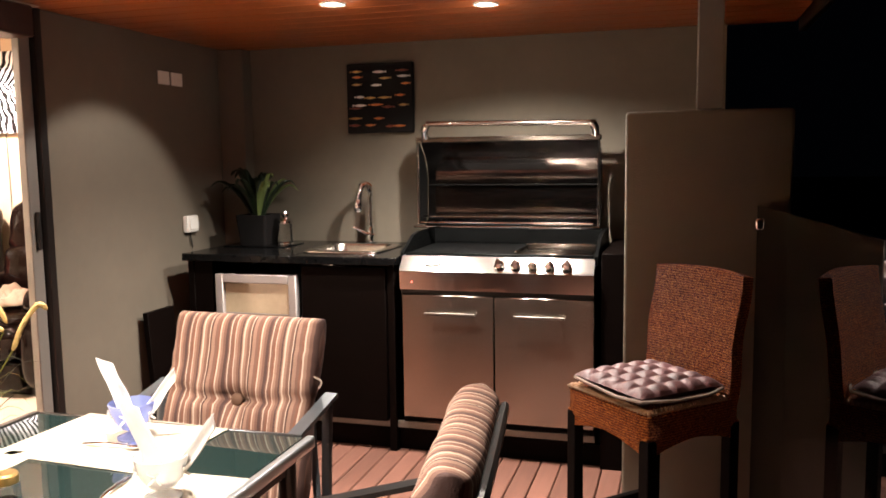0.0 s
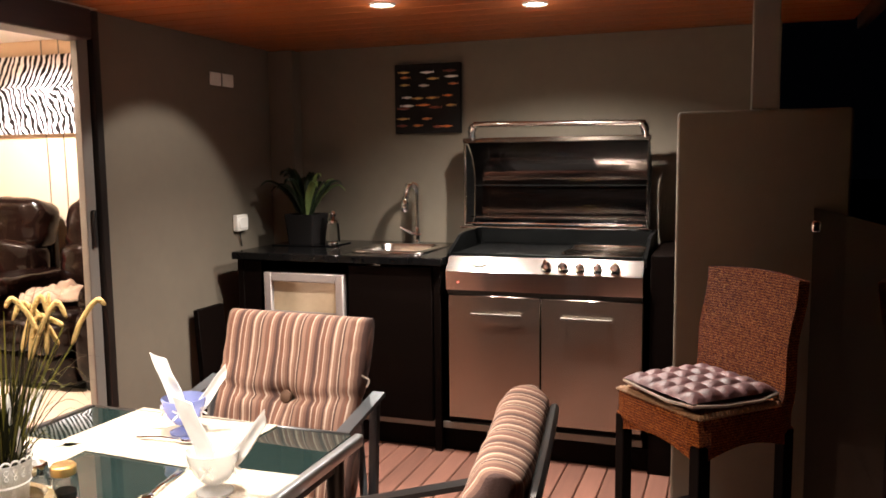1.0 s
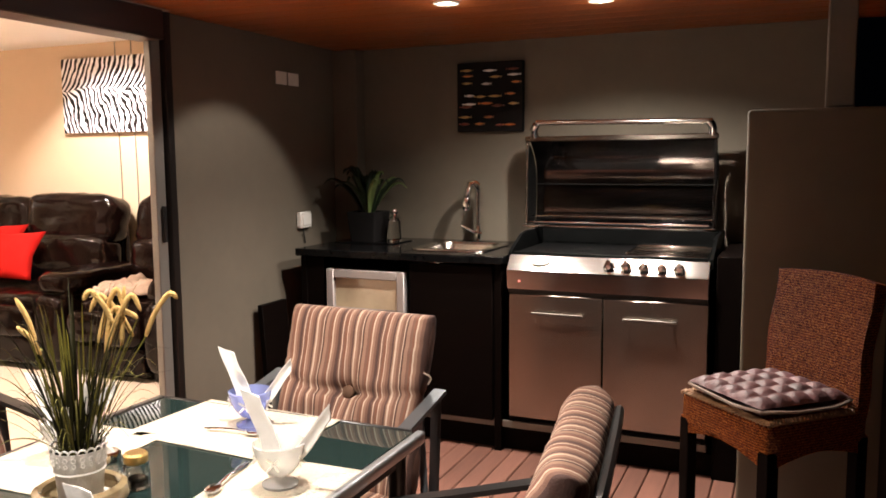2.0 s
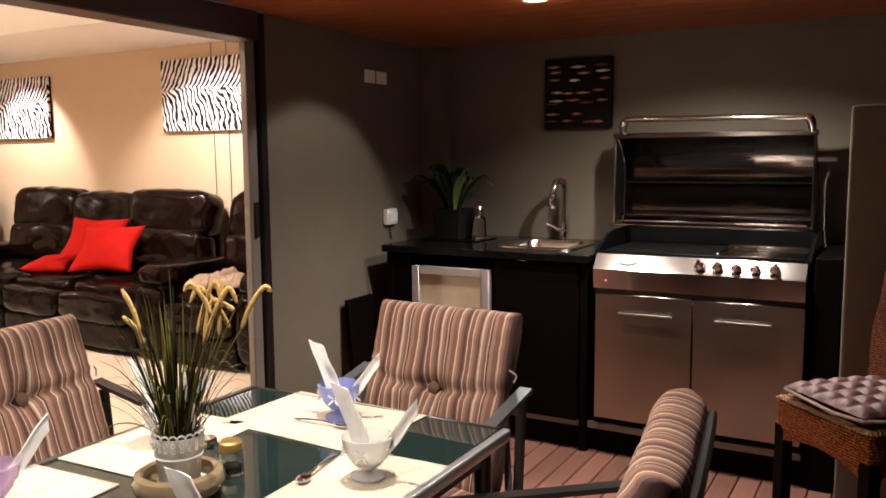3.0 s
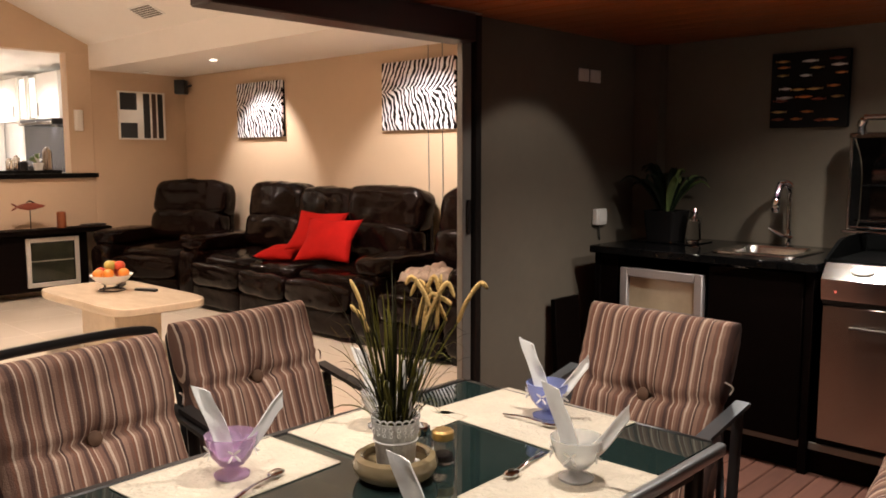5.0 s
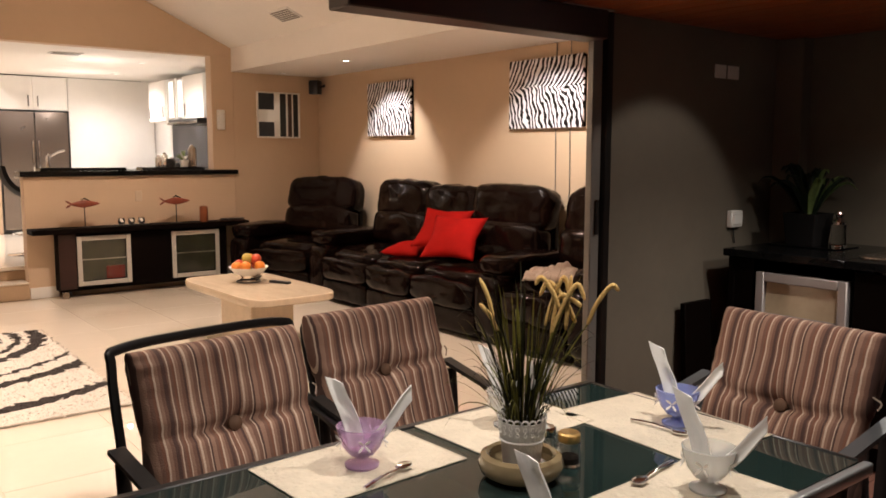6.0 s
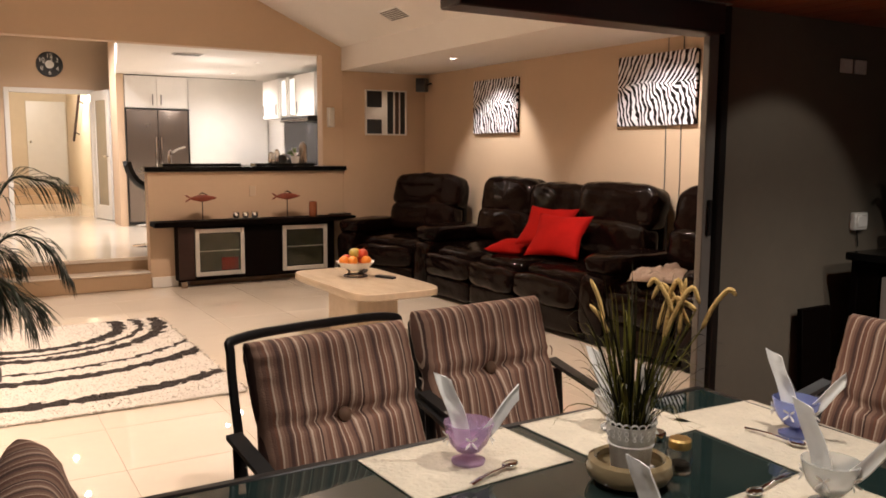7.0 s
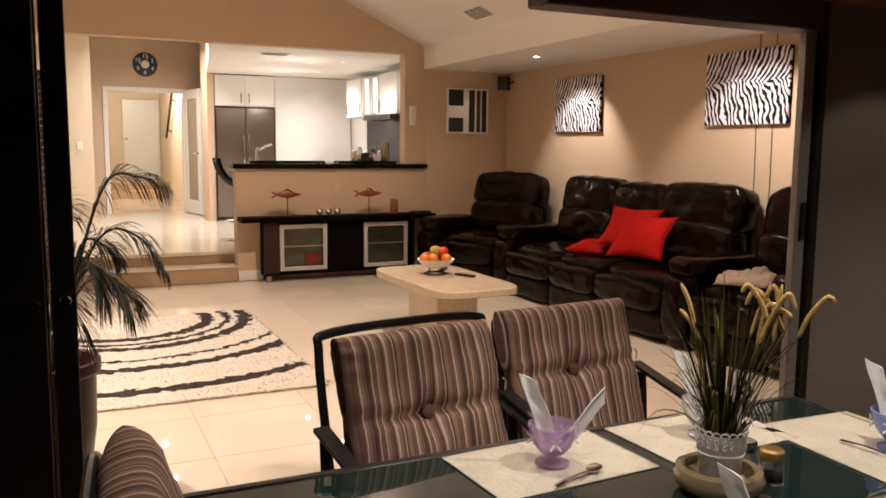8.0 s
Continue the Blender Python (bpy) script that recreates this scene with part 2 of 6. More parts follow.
CHARCOAL = material("charcoal_metal_paint", (0.030, 0.028, 0.027), 0.32, 0.5, vary=0.10, scale=20)
CHAIR_SILVER = material("dull_silver_chair_paint", (0.15, 0.16, 0.17), 0.30, 0.6, vary=0.08)
FRIDGE_FRAME = material("silver_fridge_trim", (0.36, 0.33, 0.32), 0.45, 0.3, vary=0.05)
SOCKET_CREAM = material("cream_socket_plastic", (0.60, 0.47, 0.34), 0.4, vary=0.03)
SILVER_PAINT = material("silver_metal_paint", (0.42, 0.44, 0.45), 0.30, 0.75, vary=0.06)
TABLE_GLASS = material("green_black_table_glass", (0.013, 0.024, 0.022), 0.02, 0.0, vary=0.05, spec=0.9, gloss_vary=0.015)
STRIPES = striped_cloth("striped_outdoor_cloth")
BUTTON = material("brown_button_cloth", (0.11, 0.055, 0.03), 0.8, vary=0.15)
MAT_CLOTH = material("cream_woven_placemat", (0.58, 0.51, 0.40), 0.85, vary=0.16, scale=7, bump=0.9, bump_scale=75)
PAPER = material("white_paper_napkin", (0.84, 0.83, 0.80), 0.85, vary=0.03, bump=0.15, bump_scale=60)
LEATHER = material("dark_brown_leather", (0.0050, 0.0021, 0.0016), 0.14, vary=0.4, scale=5, bump=0.5, bump_scale=9, spec=0.14, gloss_vary=0.04)
RED_CLOTH = material("red_velvet", (0.32, 0.006, 0.004), 0.85, vary=0.2, scale=8, bump=0.2, spec=0.1)
BLANKET = material("taupe_throw_cloth", (0.40, 0.31, 0.25), 0.9, vary=0.15, bump=0.4, bump_scale=50)
TRAVERTINE = material("cream_travertine", (0.66, 0.54, 0.40), 0.20, vary=0.14, scale=5, stretch=(1, 4, 1), coat=0.2)
TILE = material("polished_cream_tile", (0.74, 0.655, 0.54), 0.012, vary=0.05, scale=1.6, per_object=0.08, gloss_vary=0.008)
GROUT = material("beige_grout", (0.58, 0.49, 0.39), 0.8)
STEP_FACE = material("tan_step_riser", (0.45, 0.31, 0.19), 0.4, vary=0.06)
ZEBRA = zebra_print("zebra_stripe_print")
RUG = rug_pile("shaggy_rug_pile")
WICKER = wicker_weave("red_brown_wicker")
WICKER_EDGE = material("pale_wicker_braid", (0.40, 0.22, 0.11), 0.6, vary=0.4, scale=40)
CUSHION_PLUM = material("plum_white_cushion_cloth", (0.20, 0.095, 0.095), 0.50, vary=0.8, scale=16, bump=0.3)
MATT_BLACK = material("matt_black_paint", (0.009, 0.008, 0.008), 0.75, vary=0.2, spec=0.15)
BLACK_PLASTIC = material("black_plastic", (0.012, 0.012, 0.012), 0.35, vary=0.1)
WHITE_PLASTIC = material("white_plastic", (0.85, 0.83, 0.78), 0.35, vary=0.03)
WHITE_METAL = material("white_enamel_metal", (0.82, 0.80, 0.77), 0.4, vary=0.04)
GLAZE = material("cream_ceramic_glaze", (0.27, 0.205, 0.115), 0.10, vary=0.2, scale=5, coat=0.5)
# shaded copy of the grass leaf; inner shade is put into its near-black colour
LEAF_SHADE = material("shaded_grass_blade", (0.014, 0.013, 0.004), 0.55, vary=0.5, scale=7, spec=0.1)
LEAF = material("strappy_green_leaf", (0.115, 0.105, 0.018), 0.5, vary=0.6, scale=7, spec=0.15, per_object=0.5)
LEAF_DARK = material("dark_palm_leaf", (0.012, 0.026, 0.010), 0.4, vary=0.4, scale=7)
LEAF_PALE = material("variegated_leaf", (0.20, 0.28, 0.09), 0.4, vary=0.5, scale=5)
TAIL = material("straw_seed_head", (0.56, 0.36, 0.12), 0.85, vary=0.25, scale=30, bump=0.8, bump_scale=200)
SOIL = material("dark_soil", (0.020, 0.015, 0.010), 0.95, vary=0.4, bump=0.8)
FRUIT_R = material("apple_skin", (0.55, 0.07, 0.03), 0.3, vary=0.4, scale=20)
FRUIT_O = material("orange_peel", (0.75, 0.24, 0.03), 0.4, vary=0.15, bump=0.2)
FRUIT_G = material("pear_skin", (0.46, 0.36, 0.08), 0.4, vary=0.3)
CANDLE = material("amber_wax", (0.24, 0.07, 0.025), 0.4, vary=0.2)
FISH_WOOD = material("red_carved_wood", (0.20, 0.040, 0.018), 0.35, vary=0.3, scale=30)
COPPER = material("copper_enamel", (0.70, 0.26, 0.09), 0.3, 0.8, vary=0.3, scale=60)
BRASS = material("gold_lid", (0.62, 0.42, 0.16), 0.3, 0.9, vary=0.1)
POT_BROWN = material("brown_planter_glaze", (0.030, 0.011, 0.009), 0.35, vary=0.4, scale=9, spec=0.2)
GLASS = clear_glass("clear_glass")
GLASS_BLUE = clear_glass("blue_glass", (0.46, 0.53, 0.92), 0.15, 1.3, 0.62)
GLASS_PINK = clear_glass("lilac_glass", (0.82, 0.62, 0.88), 0.15, 1.3, 0.75)
GLASS_FROST = clear_glass("frosted_white_glass", (0.93, 0.93, 0.91), 0.25, 1.3, 0.70)
CABINET_GLASS = clear_glass("clear_cabinet_glass", (0.78, 0.80, 0.74))
FENCE_GLASS = clear_glass("night_dark_glass", (0.05, 0.055, 0.055))
SMOKED = clear_glass("dark_tinted_glass", (0.30, 0.32, 0.31))
GLOW = glowing("lamp_face", (1.0, 0.86, 0.66), 25)
GLOW_DIM = glowing("dim_lamp_face", (1.0, 0.88, 0.70), 0.9)
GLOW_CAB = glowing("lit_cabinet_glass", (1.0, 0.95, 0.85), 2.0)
GLOW_RED = glowing("red_indicator", (1.0, 0.05, 0.03), 3)

# ---- builders ----
def link_mesh(name, bm, mat, parent=None, smooth=None):
    me = bpy.data.meshes.new(name)
    bm.normal_update()
    bm.to_mesh(me)
    bm.free()
    me.materials.append(mat)
    if smooth is not None:
        for f in me.polygons:
            f.use_smooth = True
        if smooth < 180:
            me.set_sharp_from_angle(angle=radians(smooth))
    ob = new(name, me)
    ob.parent = parent
    return ob


def part(name, bm, mat, parent, label="", smooth=40):
    return tagged(link_mesh(name, bm, mat, parent, smooth), label)


def thing(name, m, label, category, group="", kind=""):
    ob = new(name)
    ob.empty_display_size = 0.1
    ob.matrix_world = m
    return tagged(ob, label, category, group, kind)


def solid(name, bm, mat, label, category="", kind="", group="", smooth=40):
    return tagged(link_mesh(name, bm, mat, None, smooth), label, category, group, kind)


def add_box(bm, x0, x1, y0, y1, z0, z1, bevel=0.0, m=None, seg=1):
    made = bmesh.ops.create_cube(bm, size=1)["verts"]
    for v in made:
        v.co = ((x0 + x1) / 2 + v.co.x * (x1 - x0), (y0 + y1) / 2 + v.co.y * (y1 - y0), (z0 + z1) / 2 + v.co.z * (z1 - z0))
    if bevel:
        edges = {e for v in made for e in v.link_edges}
        made = [v for v in bmesh.ops.bevel(bm, geom=list(edges), offset=bevel, segments=seg, affect="EDGES", profile=0.5)["verts"]]
    if m is not None:
        bmesh.ops.transform(bm, matrix=m, verts=list({v for v in made}))
    return bm


def boxed(x0, x1, y0, y1, z0, z1, bevel=0.0, m=None, seg=1):
    return add_box(bmesh.new(), x0, x1, y0, y1, z0, z1, bevel, m, seg)


def add_lathe(bm, profile, n=24, m=None, cap=True):
    """Turns a profile of (radius, height) round the z axis."""
    rings = []
    for r, z in profile:
        rings.append([bm.verts.new((r * math.cos(2 * math.pi * k / n), r * math.sin(2 * math.pi * k / n), z)) for k in range(n)])
    for a, b in zip(rings, rings[1:]):
        for k in range(n):
            bm.faces.new((a[k], a[(k + 1) % n], b[(k + 1) % n], b[k]))
    if cap:
        bm.faces.new(rings[0][::-1])
        bm.faces.new(rings[-1])
    if m is not None:
        bmesh.ops.transform(bm, matrix=m, verts=[v for r in rings for v in r])
    return bm


def lathe(profile, n=24, m=None, cap=True):
    return add_lathe(bmesh.new(), profile, n, m, cap)


def add_tube(bm, path, radius, n=8, flat=1.0, up=None):
    """A tube along a path; radius is one number or one for each point; flat squeezes it along its second axis."""
    path = [Vector(p) for p in path]
    radii = radius if isinstance(radius, (list, tuple)) else [radius] * len(path)
    rings, side = [], None
    for k, p in enumerate(path):
        d = (path[min(k + 1, len(path) - 1)] - path[max(k - 1, 0)]).normalized()
        ref = Vector(up) if up else (side or (Vector((0, 0, 1)) if abs(d.z) < 0.9 else Vector((1, 0, 0))))
        s = (ref - d * ref.dot(d)).normalized()
        side = s
        t = d.cross(s)
        rings.append([bm.verts.new(p + radii[k] * (flat * math.cos(2 * math.pi * j / n) * s + math.sin(2 * math.pi * j / n) * t)) for j in range(n)])
    for a, b in zip(rings, rings[1:]):
        for j in range(n):
            bm.faces.new((a[j], a[(j + 1) % n], b[(j + 1) % n], b[j]))
    bm.faces.new(rings[0][::-1])
    bm.faces.new(rings[-1])
    return bm


def tube(path, radius, n=8, flat=1.0, up=None):
    return add_tube(bmesh.new(), path, radius, n, flat, up)


def arc(points, steps=8):
    """A smooth path through a few points."""
    p = [Vector(q) for q in points]
    p = [2 * p[0] - p[1]] + p + [2 * p[-1] - p[-2]]
    out = []
    for k in range(1, len(p) - 2):
        for j in range(steps):
            t = j / steps
            out.append(0.5 * (2 * p[k] + (p[k + 1] - p[k - 1]) * t + (2 * p[k - 1] - 5 * p[k] + 4 * p[k + 1] - p[k + 2]) * t * t + (3 * p[k] - p[k - 1] - 3 * p[k + 1] + p[k + 2]) * t ** 3))
    return out + [p[-2]]


def puff(sx, sy, sz, m=None, n=10, power=4.0, wrinkle=0.0, seed=0.0, freq=5.0):
    """A stuffed block: a cube swollen into a soft superellipsoid, with wrinkles."""
    bm = bmesh.new()
    bmesh.ops.create_cube(bm, size=2)
    bmesh.ops.subdivide_edges(bm, edges=bm.edges[:], cuts=n, use_grid_fill=True)
    for v in bm.verts:
        c = v.co.copy()
        k = (abs(c.x) ** power + abs(c.y) ** power + abs(c.z) ** power) ** (-1 / power)
        c *= k
        c = Vector((c.x * sx / 2, c.y * sy / 2, c.z * sz / 2))
        if wrinkle:
            w = noise.noise(c * freq + Vector((seed, 7, 3))) + 0.5 * noise.noise(c * freq * 2.6 + Vector((seed, 1, 9)))
            c += c.normalized() * w * wrinkle
        v.co = c
    if m is not None:
        bmesh.ops.transform(bm, matrix=m, verts=bm.verts[:])
    return bm


def sheet(nx, ny, f, thick=0.0):
    """A grid of points f(u, v), closed to the thickness given along its normals."""
    bm = bmesh.new()
    g = [[bm.verts.new(f(i / nx, j / ny)) for i in range(nx + 1)] for j in range(ny + 1)]
    for j in range(ny):
        for i in range(nx):
            bm.faces.new((g[j][i], g[j][i + 1], g[j + 1][i + 1], g[j + 1][i]))
    if thick:
        bm.normal_update()
        bmesh.ops.solidify(bm, geom=bm.faces[:], thickness=thick)
    return bm


def add_blade(bm, path, width, droop=None):
    """A tapering leaf blade with a keel along a path."""
    path = [Vector(p) for p in path]
    last = None
    n = len(path)
    for k, p in enumerate(path):
        d = (path[min(k + 1, n - 1)] - path[max(k - 1, 0)]).normalized()
        s = d.cross(Vector((0, 0, 1)))
        s = s.normalized() if s.length > 1e-4 else Vector((1, 0, 0))
        w = width * min(1.0, 0.35 + 2.2 * k / n) * (1 - (k / (n - 1)) ** 2.5 * 0.97)
        up = s.cross(d).normalized() * w * 0.35
        row = [bm.verts.new(p - s * w / 2 + up), bm.verts.new(p), bm.verts.new(p + s * w / 2 + up)]
        if last:
            bm.faces.new((last[0], last[1], row[1], row[0]))
            bm.faces.new((last[1], last[2], row[2], row[1]))
        last = row
    return bm

# ---- the building ----
S = "structure"
LW, BW, KW, ZW = -2.57, 4.33, -8.81, 4.86
solid("wall_barbecue", boxed(LW - 0.09, 0.2, BW, BW + 0.2, -0.1, 2.6), RENDER_TAUPE, "taupe rendered outdoor wall behind the barbecue", "wall", S)
solid("wall_corner_pier", boxed(LW + 0.002, LW + 0.16, BW - 0.10, BW - 0.002, 0.0, 2.05, 0.004), RENDER_TAUPE, "taupe rendered pier in the patio corner", "wall", S)
solid("wall_side", boxed(LW - 0.09, LW, 2.87, BW - 0.002, -0.1, 2.6), RENDER_TAUPE, "taupe rendered side wall beside the sliding doors", "wall", S)
solid("wall_above_opening", boxed(LW - 0.09, LW, -4.2, 2.868, 2.075, 2.6), RENDER_TAUPE, "taupe wall above the wide door opening", "wall", S)
solid("wall_side_south", boxed(LW - 0.09, LW, -4.2, -0.55, 0.0, 2.073), RENDER_TAUPE, "taupe rendered wall past the door stack", "wall", S)
# the way out to the night garden stays open on the far side of the patio
# unseen rear wall, kept dark so that it bounces little light
solid("wall_patio_end", boxed(LW - 0.25, 0.5, -4.4, -4.2, -0.1, 2.6), DARK_FRAME, "dark unseen wall closing the patio behind", "wall", S)

lintel = boxed(LW - 0.08, LW + 0.06, 1.45, 2.775, 1.926, 2.05, 0.006)
solid("lintel", lintel, DARK_TIMBER, "dark red-brown timber beam over the door opening", "beam", S)
solid("lintel_upper", boxed(LW - 0.08, LW + 0.03, -0.5, 1.447, 1.985, 2.072, 0.006), RED_TIMBER, "red timber head board over the opening", "beam", S)

# door frame of the wide opening
dframe = thing("door_1", Matrix.Identity(4), "open wide sliding door frame of grey and pale aluminium", "door frame", kind=S)
part("jamb_outer", boxed(LW - 0.05, LW + 0.012, 2.825, 2.868, 0.0, 2.07, 0.004), DARK_FRAME, dframe)
part("jamb_track", boxed(LW - 0.05, LW - 0.012, 2.762, 2.823, 0.0, 2.07, 0.004), ALU_GREY, dframe, "grey aluminium door track")
part("jamb_inner", boxed(LW - 0.088, LW - 0.052, 2.835, 2.868, 0.0, 2.07, 0.004), ALU_PALE, dframe, "pale cream inner jamb")
part("head_track", boxed(LW - 0.09, LW + 0.055, 2.50, 2.82, 2.051, 2.073, 0.003), ALU_PALE, dframe, "pale aluminium head track")
part("sill", boxed(LW - 0.085, LW - 0.02, -0.5, 2.76, 0.001, 0.016, 0.004), ALU_GREY, dframe, "grey aluminium floor track")
part("latch", boxed(LW - 0.012, LW + 0.006, 2.785, 2.805, 1.06, 1.22, 0.004), BLACK_PLASTIC, dframe, "black door latch")

# folded door leaves at the far jamb
for k, (yy, xx) in enumerate(((-0.128, LW + 0.02), (-0.050, LW - 0.03))):
    leaf = thing("folded_glass_door", pose(xx, yy, 0.02), "folded-back glass door leaf with a dark bronze frame", "door", "folded door leaves")
    w, hgt = 0.72, 2.02
    part("stile", boxed(-0.025, 0.025, -0.066 if k else -0.24, -0.001, 0, hgt, 0.004), DARK_FRAME, leaf)
    part("stile", boxed(-w, -w + 0.06, -0.05, -0.005, 0, hgt, 0.004), DARK_FRAME, leaf)
    part("rail", boxed(-w + 0.061, -0.026, -0.05, -0.005, hgt - 0.07, hgt, 0.004), DARK_FRAME, leaf)
    part("rail", boxed(-w + 0.061, -0.026, -0.05, -0.005, 0.0, 0.10, 0.004), DARK_FRAME, leaf)
    pane = part("pane", boxed(-w + 0.055, -0.02, -0.031, -0.025, 0.095, hgt - 0.065), SMOKED, leaf, "dark reflecting pane")
    part("handle", lathe([(0.012, 0), (0.018, 0.02), (0.014, 0.03)], 12, pose(0.026, -0.03, 0.98, 0, 90, 0)), CHROME, leaf, "chrome knob")

# patio ceiling of varnished boards in one mesh
bm = bmesh.new()
for k in range(34):
    y0 = -0.2 + k * 0.1345
    add_box(bm, LW + 0.001, 0.52, y0, y0 + 0.1315, PATIO_Z, PATIO_Z + 0.018, 0.003)
add_box(bm, LW + 0.001, 0.52, -4.19, -0.205, PATIO_Z, PATIO_Z + 0.018)
add_box(bm, LW + 0.001, 0.55, -4.19, BW - 0.001, PATIO_Z + 0.02, PATIO_Z + 0.06)
solid("ceiling_patio", bm, RED_TIMBER, "varnished red-brown timber board ceiling of the patio", "ceiling", S)
solid("roof_edge", boxed(0.524, 0.56, -4.19, BW - 0.001, 2.0, 2.13, 0.005), DARK_FRAME, "grey gutter board along the roof edge", "trim", S)

# living room shell
solid("wall_zebra", boxed(KW - 0.15, LW - 0.092, ZW, ZW + 0.2, -0.1, 3.5), CREAM_WALL, "cream painted living room wall", "wall", S)
solid("wall_inner_side", boxed(LW - 0.102, LW - 0.092, 2.875, ZW - 0.001, 0, 3.0), CREAM_WALL, "cream inner face of the side wall", "wall", S)
solid("wall_inner_south", boxed(LW - 0.102, LW - 0.092, -4.2, -0.55, 0, 3.0), CREAM_WALL, "cream inner face past the door stack", "wall", S)
solid("wall_kitchen_return", boxed(KW - 0.15, KW, 3.782, ZW - 0.001, 0, 2.6), CREAM_WALL, "cream wall beside the kitchen opening", "wall", S)
solid("wall_kitchen_pier", boxed(KW - 0.15, KW, 3.53, 3.780, 1.252, 2.488), CREAM_WALL, "cream pier at the end of the kitchen opening", "wall", S)
solid("wall_half_height", boxed(KW - 0.15, KW, 1.609, 3.780, 0, 1.198, 0.002), CREAM_WALL, "cream half-height wall below the kitchen bar", "wall", S)
solid("wall_gable", boxed(KW - 0.15, KW, -4.2, 3.780, 2.49, 3.9), CREAM_WALL, "cream gable wall above the kitchen opening", "wall", S)
solid("wall_living_south", boxed(-21, LW - 0.092, -4.4, -4.2, -0.1, 4.2), CREAM_WALL, "cream wall on the far side of the living room", "wall", S)
solid("ceiling_low", boxed(KW + 0.001, LW - 0.104, 3.79, ZW - 0.001, 2.33, 2.40), WHITE_CEIL, "white low ceiling over the sofas", "ceiling", S)
solid("bulkhead", boxed(KW + 0.001, LW - 0.104, 3.765, 3.789, 2.33, 2.66), WHITE_CEIL, "white bulkhead below the raked ceiling", "ceiling", S)
RIDGE_Y, RIDGE_Z = 1.75, 3.49
rake = sheet(1, 1, lambda u, v: (KW + 0.001 + u * (LW - 0.104 - KW), 3.764 + v * (RIDGE_Y - 3.764), 2.585 + v * (RIDGE_Z - 2.585)), 0.05)
solid("ceiling_raked", rake, WHITE_CEIL, "white raked ceiling rising from the bulkhead", "ceiling", S)
rake = sheet(1, 1, lambda u, v: (KW + 0.001 + u * (LW - 0.104 - KW), RIDGE_Y - v * (RIDGE_Y + 4.2), RIDGE_Z - v * 2.0), 0.05)
solid("ceiling_raked_south", rake, WHITE_CEIL, "white raked ceiling falling from the ridge", "ceiling", S)

# kitchen and hall shell
PALE_WALL = material("pale_passage_paint", (0.72, 0.60, 0.44), 0.7, vary=0.03)
KF = 0.305
solid("kitchen_floor", boxed(-21, KW - 0.24, -4.2, 4.4, KF - 0.04, KF, 0.004), TILE, "polished cream tiled kitchen floor", "floor", S)
solid("floor_slab", boxed(-21, KW - 0.26, -4.2, 4.4, -0.1, KF - 0.042), STEP_FACE, "tan riser below the kitchen floor", "step", S)
solid("step", boxed(KW - 0.259, KW + 0.03, -4.2, 1.607, 0.0, 0.155, 0.006), STEP_FACE, "tan tiled step up to the kitchen", "step", S)
solid("step_tread", boxed(KW - 0.258, KW + 0.045, -4.2, 1.606, 0.156, 0.170, 0.004), TILE, "polished cream step tread", "step", S)
kitchen_edge = ((-12.8, 1.98), (KW - 0.151, 1.42))
kc = sheet(1, 1, lambda u, v: (kitchen_edge[0][0] + u * (kitchen_edge[1][0] - kitchen_edge[0][0]), (kitchen_edge[0][1] + u * (kitchen_edge[1][1] - kitchen_edge[0][1])) * (1 - v) + 4.4 * v, 2.51), -0.05)
solid("ceiling_kitchen", kc, WHITE_CEIL, "white kitchen ceiling", "ceiling", S)
solid("ceiling_hall", boxed(-14.6, KW - 0.151, -4.2, 2.2, 3.15, 3.2), WHITE_CEIL, "white ceiling over the passage", "ceiling", S)
kc = sheet(1, 1, lambda u, v: (kitchen_edge[0][0] + u * (kitchen_edge[1][0] - kitchen_edge[0][0]), kitchen_edge[0][1] + u * (kitchen_edge[1][1] - kitchen_edge[0][1]) - 0.004, 2.50 + 0.65 * v), 0.02)
solid("ceiling_box", kc, WHITE_CEIL, "white bulkhead beside the kitchen ceiling", "ceiling", S)
solid("wall_kitchen_back", boxed(-13.6, -13.5, 2.17, 4.4, KF, 2.56), WHITE_PAINT, "white kitchen back wall", "wall", S)
solid("wall_kitchen_side", boxed(-13.5, KW - 0.151, 4.25, 4.4, KF, 2.56), WHITE_PAINT, "white kitchen side wall", "wall", S)
solid("wall_nib", boxed(-13.3, -12.72, 1.972, 2.072, KF, 3.15), CREAM_WALL, "cream wall end beside the fridge", "wall", S)
HX = -14.5
solid("wall_hall_over", boxed(HX - 0.12, HX, 0.62, 1.92, 2.375, 3.15), CREAM_WALL, "cream wall above the hall door", "wall", S)
solid("wall_hall_left", boxed(HX - 0.12, HX, 0.30, 0.62, KF, 3.15), CREAM_WALL, "cream wall beside the hall door", "wall", S)
solid("wall_hall_right", boxed(HX - 0.12, HX, 1.92, 2.4, KF, 3.15), CREAM_WALL, "cream wall between hall door and kitchen", "wall", S)
solid("wall_passage", boxed(-13.1, -13.0, -4.2, 0.40, KF, 3.15), PALE_WALL, "pale cream passage wall", "wall", S)
solid("wall_corridor_north", boxed(-20.5, HX - 0.121, 2.15, 2.25, KF, 2.9), PALE_WALL, "cream corridor wall", "wall", S)
solid("wall_corridor_south", boxed(-20.5, HX - 0.121, 0.35, 0.45, KF, 2.9), PALE_WALL, "cream corridor wall with small pictures", "wall", S)
solid("wall_corridor_end", boxed(-20.6, -20.5, 0.35, 2.25, KF, 2.9), PALE_WALL, "cream corridor end wall", "wall", S)
